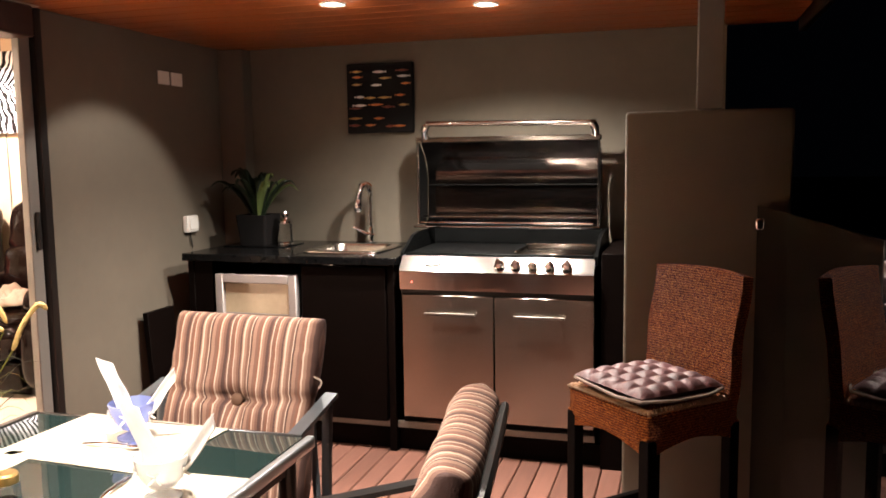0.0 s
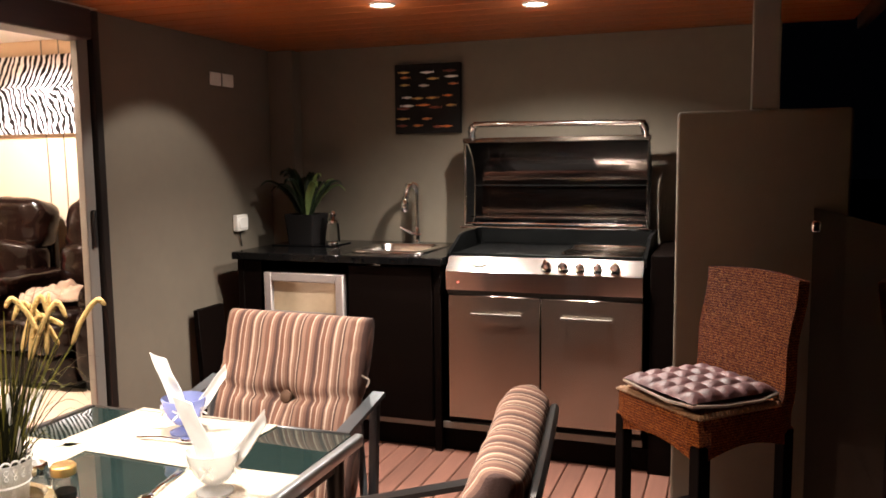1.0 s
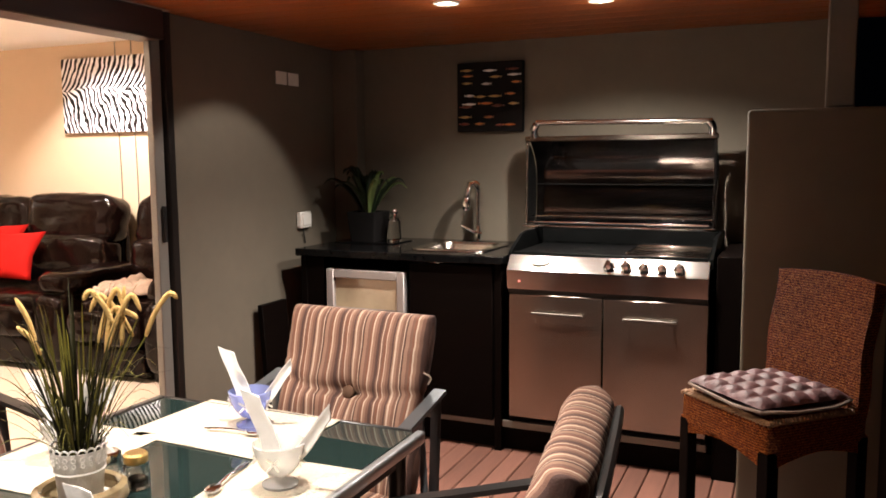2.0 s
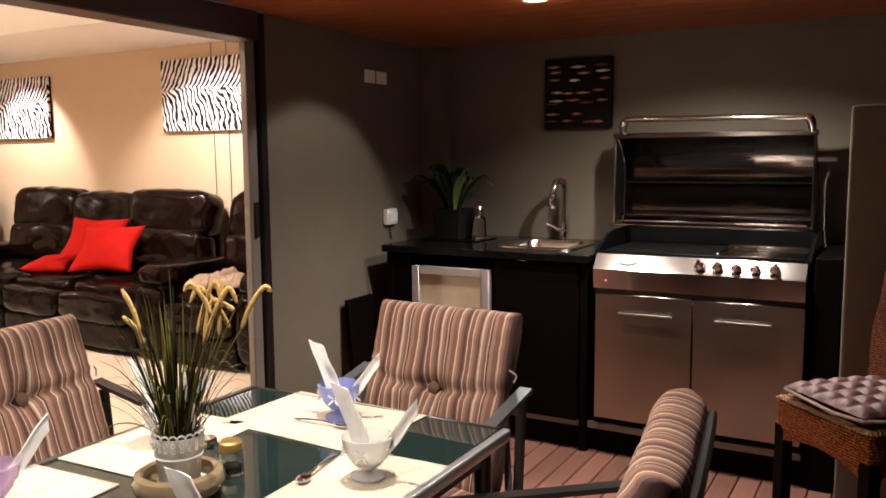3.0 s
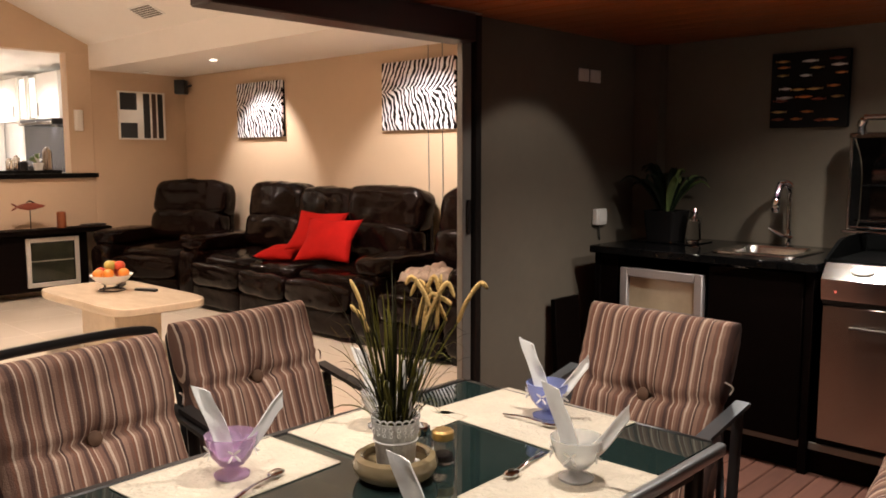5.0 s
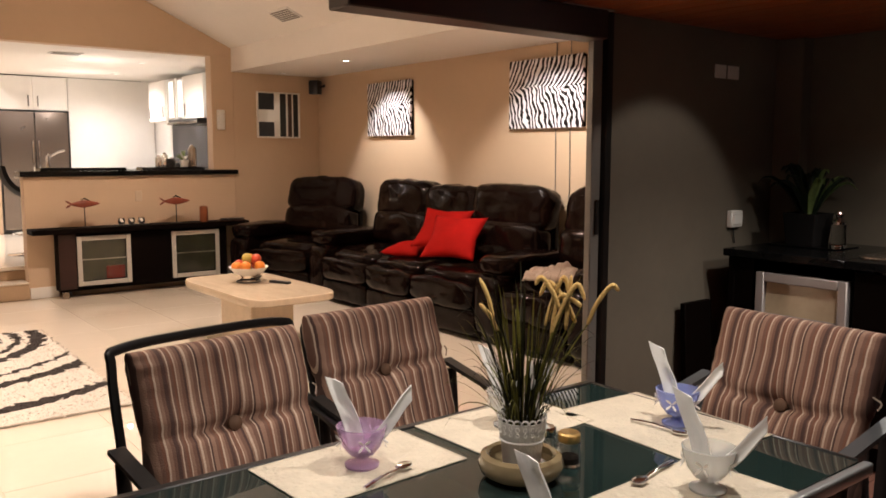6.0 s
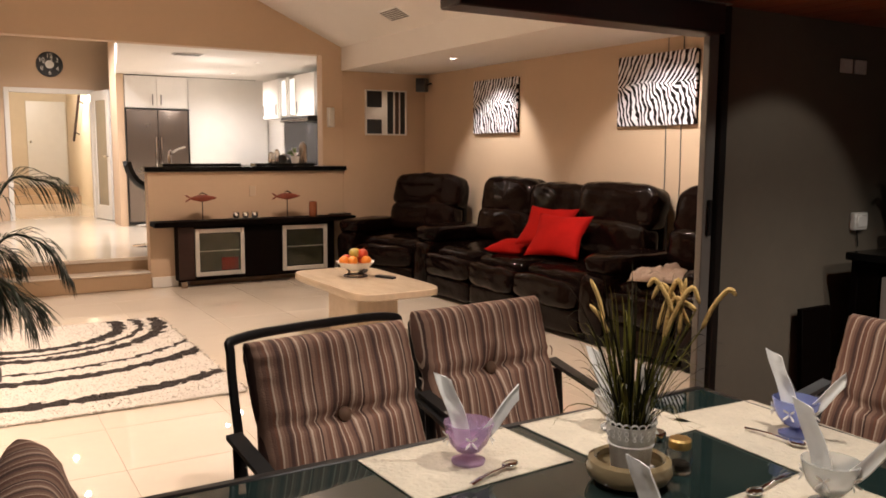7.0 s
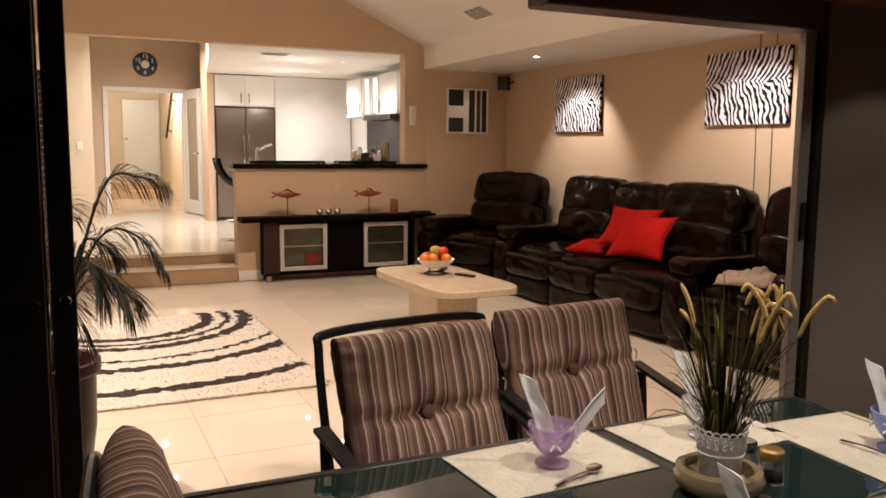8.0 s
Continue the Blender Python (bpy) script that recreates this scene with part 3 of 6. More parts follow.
solid("ceiling_corridor", boxed(-20.6, HX - 0.121, 0.35, 2.25, 2.9, 2.95), WHITE_CEIL, "white corridor ceiling", "ceiling", S)
for k in range(2):
    solid("corridor_step", boxed(-20.49, -18.6 - 0.35 * k, 0.455, 2.145, KF + 0.001 + 0.16 * k, KF + 0.16 + 0.16 * k, 0.005), STEP_FACE, "tan corridor step", "step", S)

# trims
solid("baseboard", boxed(KW + 0.001, KW + 0.014, 1.62, 2.0, 0.001, 0.11, 0.003), WHITE_PAINT, "white skirting board on the half wall", "trim", S)
solid("baseboard", boxed(KW + 0.001, KW + 0.014, 3.6, ZW - 0.001, 0.001, 0.11, 0.003), WHITE_PAINT, "white skirting board beside the cabinet", "trim", S)
solid("baseboard", boxed(-8.79, -2.84, ZW - 0.014, ZW - 0.001, 0.001, 0.11, 0.003), WHITE_PAINT, "white skirting board behind the sofas", "trim", S)

# floors
ground = solid("ground", boxed(LW - 0.26, 60, -60, 60, -0.30, -0.15), SOIL, "dark night garden ground", "ground", S)

# board added to stand for the dark patch and bench shadow on the wall
solid("dark_patch_board", boxed(0.0, 0.03, -0.11, 0.11, 0.0, 0.68, 0.003), BLACK_WOOD, "dark brown board added for the shadowed wall patch beside the bench end", "board").matrix_world = pose(LW + 0.075, 3.50, 0.002, 0, -3.5, 0)

# ---- patio: barbecue bench ----
D = 3.63
CT = 0.955


def downlight(x, y, z, lit=True):
    t = thing("downlight", pose(x, y, z), "small round recessed ceiling downlight with a white ring", "downlight", "recessed downlights")
    part("ring", lathe([(0.034, -0.004), (0.052, -0.006), (0.055, -0.001), (0.034, -0.001)], 24, None, False), WHITE_METAL, t)
    face = part("lens", lathe([(0.001, -0.003), (0.033, -0.003)], 20, None, False), GLOW if lit else GLOW_DIM, t, "glowing lamp face" if lit else "dim lamp face")
    face.visible_shadow = False
    return t


for lx, ly in PATIO_LAMPS:
    downlight(lx, ly, PATIO_Z)

bench = thing("outdoor_bench_cabinet", pose(0, 0, 0), "black-brown laminate outdoor kitchen cabinet under a granite top", "cabinet")
part("side_panel", boxed(-2.425, -2.39, D, BW - 0.01, 0.0, 0.915, 0.002), BLACK_WOOD, bench)
part("side_panel", boxed(-1.345, -1.31, D + 0.01, BW - 0.01, 0.0, 0.915, 0.002), BLACK_WOOD, bench)
part("back_panel", boxed(-2.389, -1.346, BW - 0.04, BW - 0.012, 0.02, 0.915), BLACK_WOOD, bench)
part("shelf", boxed(-2.389, -1.346, D + 0.05, BW - 0.041, 0.10, 0.13), BLACK_WOOD, bench)
part("filler_panel", boxed(-2.388, -2.285, D + 0.002, D + 0.022, 0.13, 0.912, 0.002), BLACK_WOOD, bench)
part("door", boxed(-1.79, -1.35, D - 0.002, D + 0.02, 0.15, 0.905, 0.003), BLACK_WOOD, bench, "plain black-brown door")
part("kickboard", boxed(-2.389, -0.30, D + 0.06, D + 0.08, 0.0, 0.10), BLACK_WOOD, bench)
part("plinth_strip", boxed(-2.389, -0.36, D + 0.03, D + 0.045, 0.115, 0.15, 0.003), ALU_GREY, bench, "grey aluminium strip above the kickboard")

fridge = thing("bar_fridge", pose(-2.04, D, 0.13), "small bar fridge with a silver-framed lit glass door", "bar fridge")
part("body", boxed(-0.23, 0.23, 0.03, 0.50, 0.0, 0.725, 0.004), BLACK_PLASTIC, fridge)
for a, b, c, d in ((-0.225, -0.182, 0.0, 0.725), (0.182, 0.225, 0.0, 0.725)):
    part("door_stile", boxed(a, b, -0.012, 0.026, c, d, 0.004), FRIDGE_FRAME, fridge, "silver door frame")
part("door_rail", boxed(-0.181, 0.181, -0.012, 0.026, 0.68, 0.725, 0.004), FRIDGE_FRAME, fridge)
part("door_rail", boxed(-0.181, 0.181, -0.012, 0.026, 0.0, 0.045, 0.004), FRIDGE_FRAME, fridge)
# cream base colour stands in for light inside the fridge
part("door_panel", boxed(-0.181, 0.181, 0.010, 0.022, 0.046, 0.679), material("lit_fridge_glass", (0.46, 0.38, 0.26), 0.12, vary=0.15, scale=4, coat=0.6), fridge, "glass panel coloured cream like a lit interior")
for k in range(3):
    part("shelf_edge", boxed(-0.178, 0.178, 0.006, 0.0095, 0.20 + 0.16 * k, 0.206 + 0.16 * k), FRIDGE_FRAME, fridge)

bm = bmesh.new()
SX0, SX1, SY0, SY1 = -1.83, -1.46, 3.78, 4.14
add_box(bm, -2.445, SX0, D - 0.025, BW - 0.003, 0.917, CT, 0.004)
add_box(bm, SX1, -1.292, D - 0.025, BW - 0.003, 0.917, CT, 0.004)
add_box(bm, SX0 - 0.001, SX1 + 0.001, D - 0.025, SY0, 0.917, CT - 0.0004, 0.003)
add_box(bm, SX0 - 0.001, SX1 + 0.001, SY1, BW - 0.003, 0.917, CT - 0.0004, 0.003)
solid("granite_worktop", bm, GRANITE, "polished black granite worktop with a cut-out for the sink", "worktop")

sink = thing("sink", pose((SX0 + SX1) / 2, (SY0 + SY1) / 2, CT), "small square stainless steel inset sink", "sink")


def rounded_loop(hx, hy, r, z, n=6):
    out = []
    for cx, cy, a0 in ((hx - r, hy - r, 0), (-hx + r, hy - r, 90), (-hx + r, -hy + r, 180), (hx - r, -hy + r, 270)):
        for k in range(n + 1):
            a = radians(a0 + 90 * k / n)
            out.append((cx + r * math.cos(a), cy + r * math.sin(a), z))
    return out


def loft(loops, close_end=True):
    bm = bmesh.new()
    rows = [[bm.verts.new(p) for p in lp] for lp in loops]
    for a, b in zip(rows, rows[1:]):
        for k in range(len(a)):
            bm.faces.new((a[k], a[(k + 1) % len(a)], b[(k + 1) % len(a)], b[k]))
    if close_end:
        bm.faces.new(rows[-1])
    return bm


bowl = loft([rounded_loop(0.206, 0.212, 0.05, 0.001), rounded_loop(0.204, 0.210, 0.05, 0.007), rounded_loop(0.185, 0.190, 0.05, 0.011), rounded_loop(0.172, 0.174, 0.055, 0.009), rounded_loop(0.166, 0.168, 0.06, -0.004), rounded_loop(0.158, 0.158, 0.065, -0.12), rounded_loop(0.12, 0.12, 0.06, -0.145)])
part("bowl", bowl, material("satin_sink_steel", (0.52, 0.49, 0.46), 0.22, 1.0, vary=0.05), sink)
part("waste", lathe([(0.001, -0.143), (0.035, -0.143), (0.04, -0.1445)], 16, None, False), CHROME, sink)

tap = thing("spring_tap", pose(-1.655, 4.235, CT) @ Matrix.Diagonal((1.1, 1.1, 0.80, 1)), "chrome kitchen tap with a coiled spring hose", "tap")
part("base", lathe([(0.027, 0), (0.027, 0.012), (0.019, 0.02), (0.018, 0.10), (0.014, 0.11)], 16), CHROME, tap)
part("riser", tube([(0, 0, 0.105), (0, 0, 0.32)], 0.011, 10), CHROME, tap)
hose = arc([(0, 0, 0.32), (0, 0.0, 0.37), (-0.002, -0.03, 0.405), (-0.012, -0.075, 0.40), (-0.018, -0.10, 0.34), (-0.020, -0.105, 0.30)], 6)
part("hose", tube(hose, 0.012, 10), CHROME, tap)
bm = bmesh.new()
coil_path = [Vector((0, 0, 0.12 + 0.2 * k / 20)) for k in range(21)] + hose[1:]
for k in range(0, len(coil_path) - 1):
    a, b = coil_path[k], coil_path[k + 1]
    d = (b - a).normalized()
    rot = d.to_track_quat("Z", "Y").to_matrix().to_4x4()
    add_lathe(bm, [(0.011, -0.0035), (0.0205, 0.0), (0.011, 0.0035)], 10, Matrix.Translation((a + b) / 2) @ rot, False)
part("spring", bm, CHROME, tap, "coiled chrome spring")
part("spray_head", lathe([(0.015, 0), (0.022, 0.015), (0.022, 0.06), (0.015, 0.085)], 14, pose(-0.020, -0.107, 0.228)), CHROME, tap)
part("lever", tube([(0.018, 0, 0.06), (-0.02, -0.02, 0.075), (-0.075, -0.045, 0.12)], [0.012, 0.011, 0.007], 8), CHROME, tap)

plant = thing("potted_bench_plant", pose(-2.255, 4.07, CT), "broad-leaved dark green plant in a black square pot on the worktop", "potted plant")
part("pot", loft([rounded_loop(0.078, 0.078, 0.015, 0.0), rounded_loop(0.094, 0.094, 0.015, 0.17), rounded_loop(0.086, 0.086, 0.012, 0.17), rounded_loop(0.085, 0.085, 0.012, 0.15)]), MATT_BLACK, plant)
part("soil", boxed(-0.083, 0.083, -0.083, 0.083, 0.1505, 0.156), SOIL, plant)
part("saucer", boxed(-0.15, 0.22, -0.13, 0.11, 0.0005, 0.006, 0.002), GRANITE, plant)
rng = random.Random(5)
for k in range(22):
    a, tilt = 2.4 * k + rng.uniform(-0.3, 0.3), 0.12 + 0.85 * ((k * 7) % 22) / 22
    ln = rng.uniform(0.27, 0.33) * (1.0 if tilt > 0.3 else 0.85)
    out = Vector((math.cos(a), math.sin(a) * 0.75, 0))
    p0 = out * 0.03 + Vector((0, 0, 0.15))
    rise, reach = math.cos(tilt), math.sin(tilt)
    pts = arc([p0, p0 + (out * reach * 0.35 + Vector((0, 0, rise * 0.55))) * ln, p0 + (out * reach * 0.75 + Vector((0, 0, rise * 0.88))) * ln, p0 + (out * reach * 1.02 + Vector((0, 0, rise * 0.86 - 0.10 * reach))) * ln], 5)
    bm = add_blade(bmesh.new(), pts, rng.uniform(0.046, 0.062))
    bmesh.ops.solidify(bm, geom=bm.faces[:], thickness=0.001)
    part("leaf", bm, LEAF_PALE if k % 5 == 3 else LEAF_DARK, plant, smooth=180)

mill = thing("glass_canister", pose(-2.085, 4.06, CT), "small glass canister with a round chrome lid", "canister")
part("body", lathe([(0.036, 0), (0.038, 0.02), (0.034, 0.11), (0.036, 0.12)], 20), GLASS, mill)
part("base", lathe([(0.040, 0.0), (0.041, 0.014), (0.0385, 0.018)], 20, None, False), CHROME, mill)
part("lid", lathe([(0.039, 0.121), (0.039, 0.135), (0.02, 0.148), (0.014, 0.155), (0.024, 0.172), (0.018, 0.188), (0.004, 0.194)], 20), CHROME, mill)

# ---- barbecue ----
GX0, GX1 = -1.275, -0.365
grill = thing("gas_barbecue", pose(0, 0, 0), "built-in stainless steel gas barbecue with its hood open", "barbecue")
gm = (GX0 + GX1) / 2
for sx in (GX0, GX1 - 0.02):
    part("side_panel", boxed(sx, sx + 0.02, D + 0.03, 4.25, 0.15, 0.80), BLACK_WOOD, grill)
panel = loft([[(GX0, D + 0.06, z1), (GX1, D + 0.06, z1), (GX1, D - y1, z1), (GX0, D - y1, z1)] for z1, y1 in ((0.805, 0.0), (0.8052, 0.002), (0.895, 0.012), (0.903, 0.006), (0.962, -0.045))])
ctrl = part("control_panel", panel, POLISHED, grill, "polished sloping control panel", smooth=None)
part("control_panel_base", boxed(GX0 + 0.002, GX1 - 0.002, D + 0.01, D + 0.06, 0.785, 0.804), BLACK_PLASTIC, ctrl)
part("badge", lathe([(0.001, 0.004), (0.03, 0.004), (0.034, 0.0)], 24, pose(-1.12, D + 0.016, 0.938, 48, 0, 0) @ Matrix.Diagonal((1.35, 0.7, 1, 1)), False), WHITE_METAL, ctrl, "pale oval badge without lettering")
part("indicator", lathe([(0.001, 0.003), (0.006, 0.002), (0.008, 0.0)], 12, pose(-1.215, D - 0.004, 0.845, 90, 0, 0), False), GLOW_RED, ctrl, "small red indicator")
for k in range(5):
    kx = -0.795 + k * 0.0765
    knob = part("knob", lathe([(0.021, 0.0), (0.024, 0.006), (0.018, 0.010), (0.013, 0.030), (0.010, 0.033)], 12, pose(kx, D + 0.006, 0.927, 50, 0, 0)), CHROME, grill, "chrome burner knob")
    part("pointer", boxed(-0.004, 0.004, -0.021, 0.021, 0.012, 0.037, 0.002, pose(kx, D + 0.006, 0.927, 50, 0, 12 * k - 20)), CHROME, knob)
fire = boxed(GX0 + 0.01, GX1 - 0.01, D + 0.055, D + 0.085, 0.93, 0.975, 0.003)
part("front_lip", fire, IRON, grill)
part("firebox", boxed(GX0 + 0.01, GX1 - 0.01, D + 0.086, 4.22, 0.80, 0.958), IRON, grill)
part("hotplate", boxed(GX0 + 0.02, -0.745, D + 0.09, 4.17, 0.959, 0.974, 0.003), IRON, grill, "flat black hotplate")
plate = part("grill_plate", boxed(-0.742, GX1 - 0.022, D + 0.09, 4.17, 0.959, 0.976, 0.003), STEEL, grill, "flat stainless steel plate")
part("plate_rim", boxed(-0.742, GX1 - 0.022, 4.02, 4.17, 0.9765, 0.992, 0.003), POLISHED, plate)
part("plate_rim", boxed(-0.742, -0.728, D + 0.09, 4.019, 0.9765, 0.986, 0.002), POLISHED, plate)
for sx, s in ((GX0 - 0.012, 1), (GX1 - 0.003, -1)):
    bm = bmesh.new()
    outline = [(D + 0.05, 0.93), (D + 0.05, 0.972), (D + 0.22, 1.045), (D + 0.30, 1.055), (4.24, 1.055), (4.24, 0.93)]
    a = [bm.verts.new((sx, y, z)) for y, z in outline]
    b = [bm.verts.new((sx + 0.015, y, z)) for y, z in outline]
    bm.faces.new(a)
    bm.faces.new(b[::-1])
    for k in range(6):
        bm.faces.new((a[k], b[k], b[(k + 1) % 6], a[(k + 1) % 6]))
    bmesh.ops.recalc_face_normals(bm, faces=bm.faces[:])
    part("wind_shield", bm, IRON, grill, smooth=None)
part("back_shield", boxed(GX0 + 0.004, GX1 - 0.004, 4.20, 4.24, 0.95, 1.055), IRON, grill)
# open hood: its lining faces the cook
def hood_depth(v):
    """How far back the lining lies: a flat lower sheet, a curved upper one, small returns at both ends."""
    foot = max(0.0, 0.10 - v) / 0.10
    head = max(0.0, v - 0.52) / 0.48
    return 4.252 - 0.05 * foot ** 2 - 0.125 * head ** 2.4 - 0.004 * math.sin(9 * v)


HX0, HX1 = -1.335, -0.385
hood = part("hood", sheet(2, 28, lambda u, v: (HX0 + 0.015 + u * (HX1 - HX0 - 0.03), hood_depth(v), 1.075 + v * 0.43), 0.012), HOOD_INSIDE, grill, "smoky steel inside of the open hood")
for sx in (HX0, HX1 - 0.014):
    part("hood_side", sheet(14, 2, lambda u, v: (sx + 0.004, 4.106 + v * (hood_depth(u) - 4.106), 1.075 + u * 0.424), 0.006), IRON, hood)
    part("hood_edge", boxed(sx, sx + 0.014, 4.093, 4.104, 1.074, 1.499, 0.003), POLISHED, hood, "polished front edge of the hood")
part("hood_front_rim", boxed(HX0 - 0.004, HX1 + 0.004, 4.09, 4.125, 1.500, 1.528, 0.005), STEEL, hood)
part("hood_seam", boxed(HX0 + 0.016, HX1 - 0.016, 4.235, 4.243, 1.275, 1.282), IRON, hood)
part("hood_ledge", boxed(HX0 + 0.016, HX1 - 0.016, 4.16, 4.20, 1.11, 1.118, 0.003), POLISHED, hood)
part("hinge_rail", boxed(HX0 - 0.02, HX1 + 0.005, 4.085, 4.115, 1.058, 1.072, 0.005), CHROME, hood)
part("warming_rail", tube([(HX0 + 0.03, 4.06, 1.088), (HX1 - 0.03, 4.06, 1.088)], 0.006, 8), CHROME, hood)
handle = part("hood_handle", tube([(-1.27, 4.07, 1.597), (-0.425, 4.07, 1.585)], 0.014, 12), POLISHED, grill, "long chrome hood handle")
for hx in (-1.285, -0.41):
    part("handle_bracket", tube(arc([(hx, 4.11, 1.525), (hx, 4.085, 1.56), (hx + (0.02 if hx < -1 else -0.02), 4.07, 1.592)], 5), [0.022] * 10 + [0.017], 10), CHROME, handle)
part("cabinet_carcass", boxed(GX0 + 0.021, GX1 - 0.021, D + 0.03, 4.2, 0.16, 0.78), BLACK_WOOD, grill)
for dx0, dx1, hx0, hx1 in ((GX0 + 0.008, gm - 0.002, -1.147, -0.906), (gm + 0.002, GX1 + 0.004, -0.723, -0.492)):
    door = part("door", boxed(dx0, dx1, D - 0.004, D + 0.018, 0.185, 0.783, 0.004), STEEL, grill, "brushed stainless steel door")
    part("handle", tube([(hx0, D - 0.028, 0.698), (hx1, D - 0.028, 0.698)], 0.0065, 10), HANDLE_STEEL, door)
    for px in (hx0 + 0.02, hx1 - 0.02):
        part("handle_post", tube([(px, D - 0.005, 0.698), (px, D - 0.028, 0.698)], 0.005, 8), CHROME, door)
post = solid("bench_end_panel", boxed(-0.335, -0.235, D + 0.02, BW - 0.005, 0.0, 0.99, 0.003), BLACK_WOOD, "black-brown end panel beside the barbecue", "cabinet panel")

# fish panel on the wall
art = thing("fish_wall_panel", pose(-1.608, BW - 0.004, 1.755), "square black wall panel with rows of small copper fish", "wall art")
part("board", boxed(-0.193, 0.193, -0.03, 0.0, -0.19, 0.19, 0.004), MATT_BLACK, art)
rng = random.Random(11)
for r, z in enumerate((0.14, 0.115, 0.07, 0.01, -0.03, -0.045, -0.11, -0.15)):
    for c in range(3 + r % 2):
        if rng.random() < 0.08:
            continue
        fx, fz = -0.135 + c * 0.27 / (2 + r % 2) + rng.uniform(-0.02, 0.02), z + rng.uniform(-0.008, 0.008)
        fl = rng.uniform(0.028, 0.042)
        bm = lathe([(0.001, -fl), (0.006, -fl * 0.4), (0.008, 0.0), (0.005, fl * 0.6), (0.0015, fl * 0.8), (0.006, fl * 1.05)], 8, pose(fx, -0.034, fz, 0, 90 if rng.random() < 0.5 else -90, 0))
        part("fish", bm, (COPPER, BRASS, WHITE_METAL, FISH_WOOD)[rng.randrange(4)], art)

# switches
for yy in (3.702, 3.815):
    s = thing("switch_plate", pose(LW, yy, 1.85), "white plastic switch plate on the taupe wall", "switch", "wall switches")
    part("plate", boxed(0.001, 0.010, -0.048, 0.048, -0.034, 0.034, 0.003), WHITE_PLASTIC, s)
    for k in (-0.02, 0.02):
        part("rocker", boxed(0.0105, 0.014, k - 0.008, k + 0.008, -0.012, 0.012, 0.002), WHITE_PLASTIC, s)
s = thing("power_socket", pose(LW, 3.865, 1.085), "white weatherproof power socket box on the wall", "socket")
part("box", boxed(0.001, 0.035, -0.052, 0.052, -0.045, 0.045, 0.006), WHITE_PLASTIC, s)
part("cover", boxed(0.0355, 0.042, -0.04, 0.04, -0.03, 0.03, 0.003), WHITE_PLASTIC, s)
part("cable", tube(arc([(0.012, 0.0, -0.045), (0.013, 0.005, -0.09), (0.010, 0.02, -0.13)], 5), 0.004, 6), BLACK_PLASTIC, s)

# ---- screen pier, glass fence and wicker stool ----
solid("screen_pier", boxed(-0.195, 0.365, 3.0, 3.12, 0.0, 1.575, 0.014, None, 3), RENDER_TAUPE, "taupe rendered half-height pier with rounded edges", "pier")
solid("roof_post", boxed(0.045, 0.132, 3.02, 3.105, 1.577, PATIO_Z - 0.002, 0.004), ALU_GREY, "grey square roof post on the pier", "post")
fence = thing("glass_fence", pose(0.257, 2.985, 0, 0, 0, -83.0), "frameless dark glass pool fence panel with clamps", "fence")
part("pane", boxed(0.0, 3.6, -0.006, 0.006, 0.06, 1.246, 0.002), FENCE_GLASS, fence)
part("clamp", boxed(0.002, 0.05, -0.02, 0.02, 1.165, 1.205, 0.005), CHROME, fence, "small steel clamp")
for fx in (0.25, 1.7, 3.2):
    part("spigot", lathe([(0.045, 0.0), (0.045, 0.012), (0.022, 0.014), (0.022, 0.15)], 16, pose(fx, 0, 0)), STEEL, fence)

stool = thing("wicker_bar_stool", pose(-0.078, 2.545, 0, 0, 0, -45), "red-brown woven wicker bar stool with dark legs", "bar stool")
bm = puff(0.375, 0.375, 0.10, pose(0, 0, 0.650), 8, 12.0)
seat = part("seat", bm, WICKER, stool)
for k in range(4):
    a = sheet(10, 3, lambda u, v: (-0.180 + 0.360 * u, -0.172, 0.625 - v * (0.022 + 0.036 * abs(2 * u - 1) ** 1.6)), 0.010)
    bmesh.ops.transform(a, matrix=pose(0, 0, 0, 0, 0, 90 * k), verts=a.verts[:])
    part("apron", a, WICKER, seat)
bm = bmesh.new()
for k in range(4):
    m = pose(0, 0, 0, 0, 0, 90 * k)
    for j in range(26):
        p = m @ Vector((-0.180 + 0.0138 * j, -0.184, 0.696))
        q = m @ Vector((-0.166 + 0.0138 * j, -0.160, 0.700))
        add_tube(bm, [p, (p + q) / 2 + Vector((0, 0, 0.005)), q], 0.0050, 6)
part("braided_edge", bm, WICKER_EDGE, seat, "pale braided edge of the seat")
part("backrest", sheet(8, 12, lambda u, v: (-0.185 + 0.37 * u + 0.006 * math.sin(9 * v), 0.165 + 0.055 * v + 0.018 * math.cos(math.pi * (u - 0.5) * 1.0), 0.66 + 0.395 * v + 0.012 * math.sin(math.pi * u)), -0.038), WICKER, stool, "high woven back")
for lx, ly in ((-0.165, -0.165), (0.165, -0.165), (-0.165, 0.165), (0.165, 0.165)):
    part("leg", boxed(lx - 0.019, lx + 0.019, ly - 0.019, ly + 0.019, 0.0, 0.62, 0.003), BLACK_WOOD, stool)
for k in range(4):
    part("stretcher", boxed(-0.145, 0.145, -0.177, -0.153, 0.20 + 0.06 * (k % 2), 0.235 + 0.06 * (k % 2), 0.003, pose(0, 0, 0, 0, 0, 90 * k)), BLACK_WOOD, stool)

cushion = thing("stool_cushion", pose(-0.090, 2.515, 0.708, 0, 0, -47), "plum and white tufted seat cushion on the stool", "cushion")


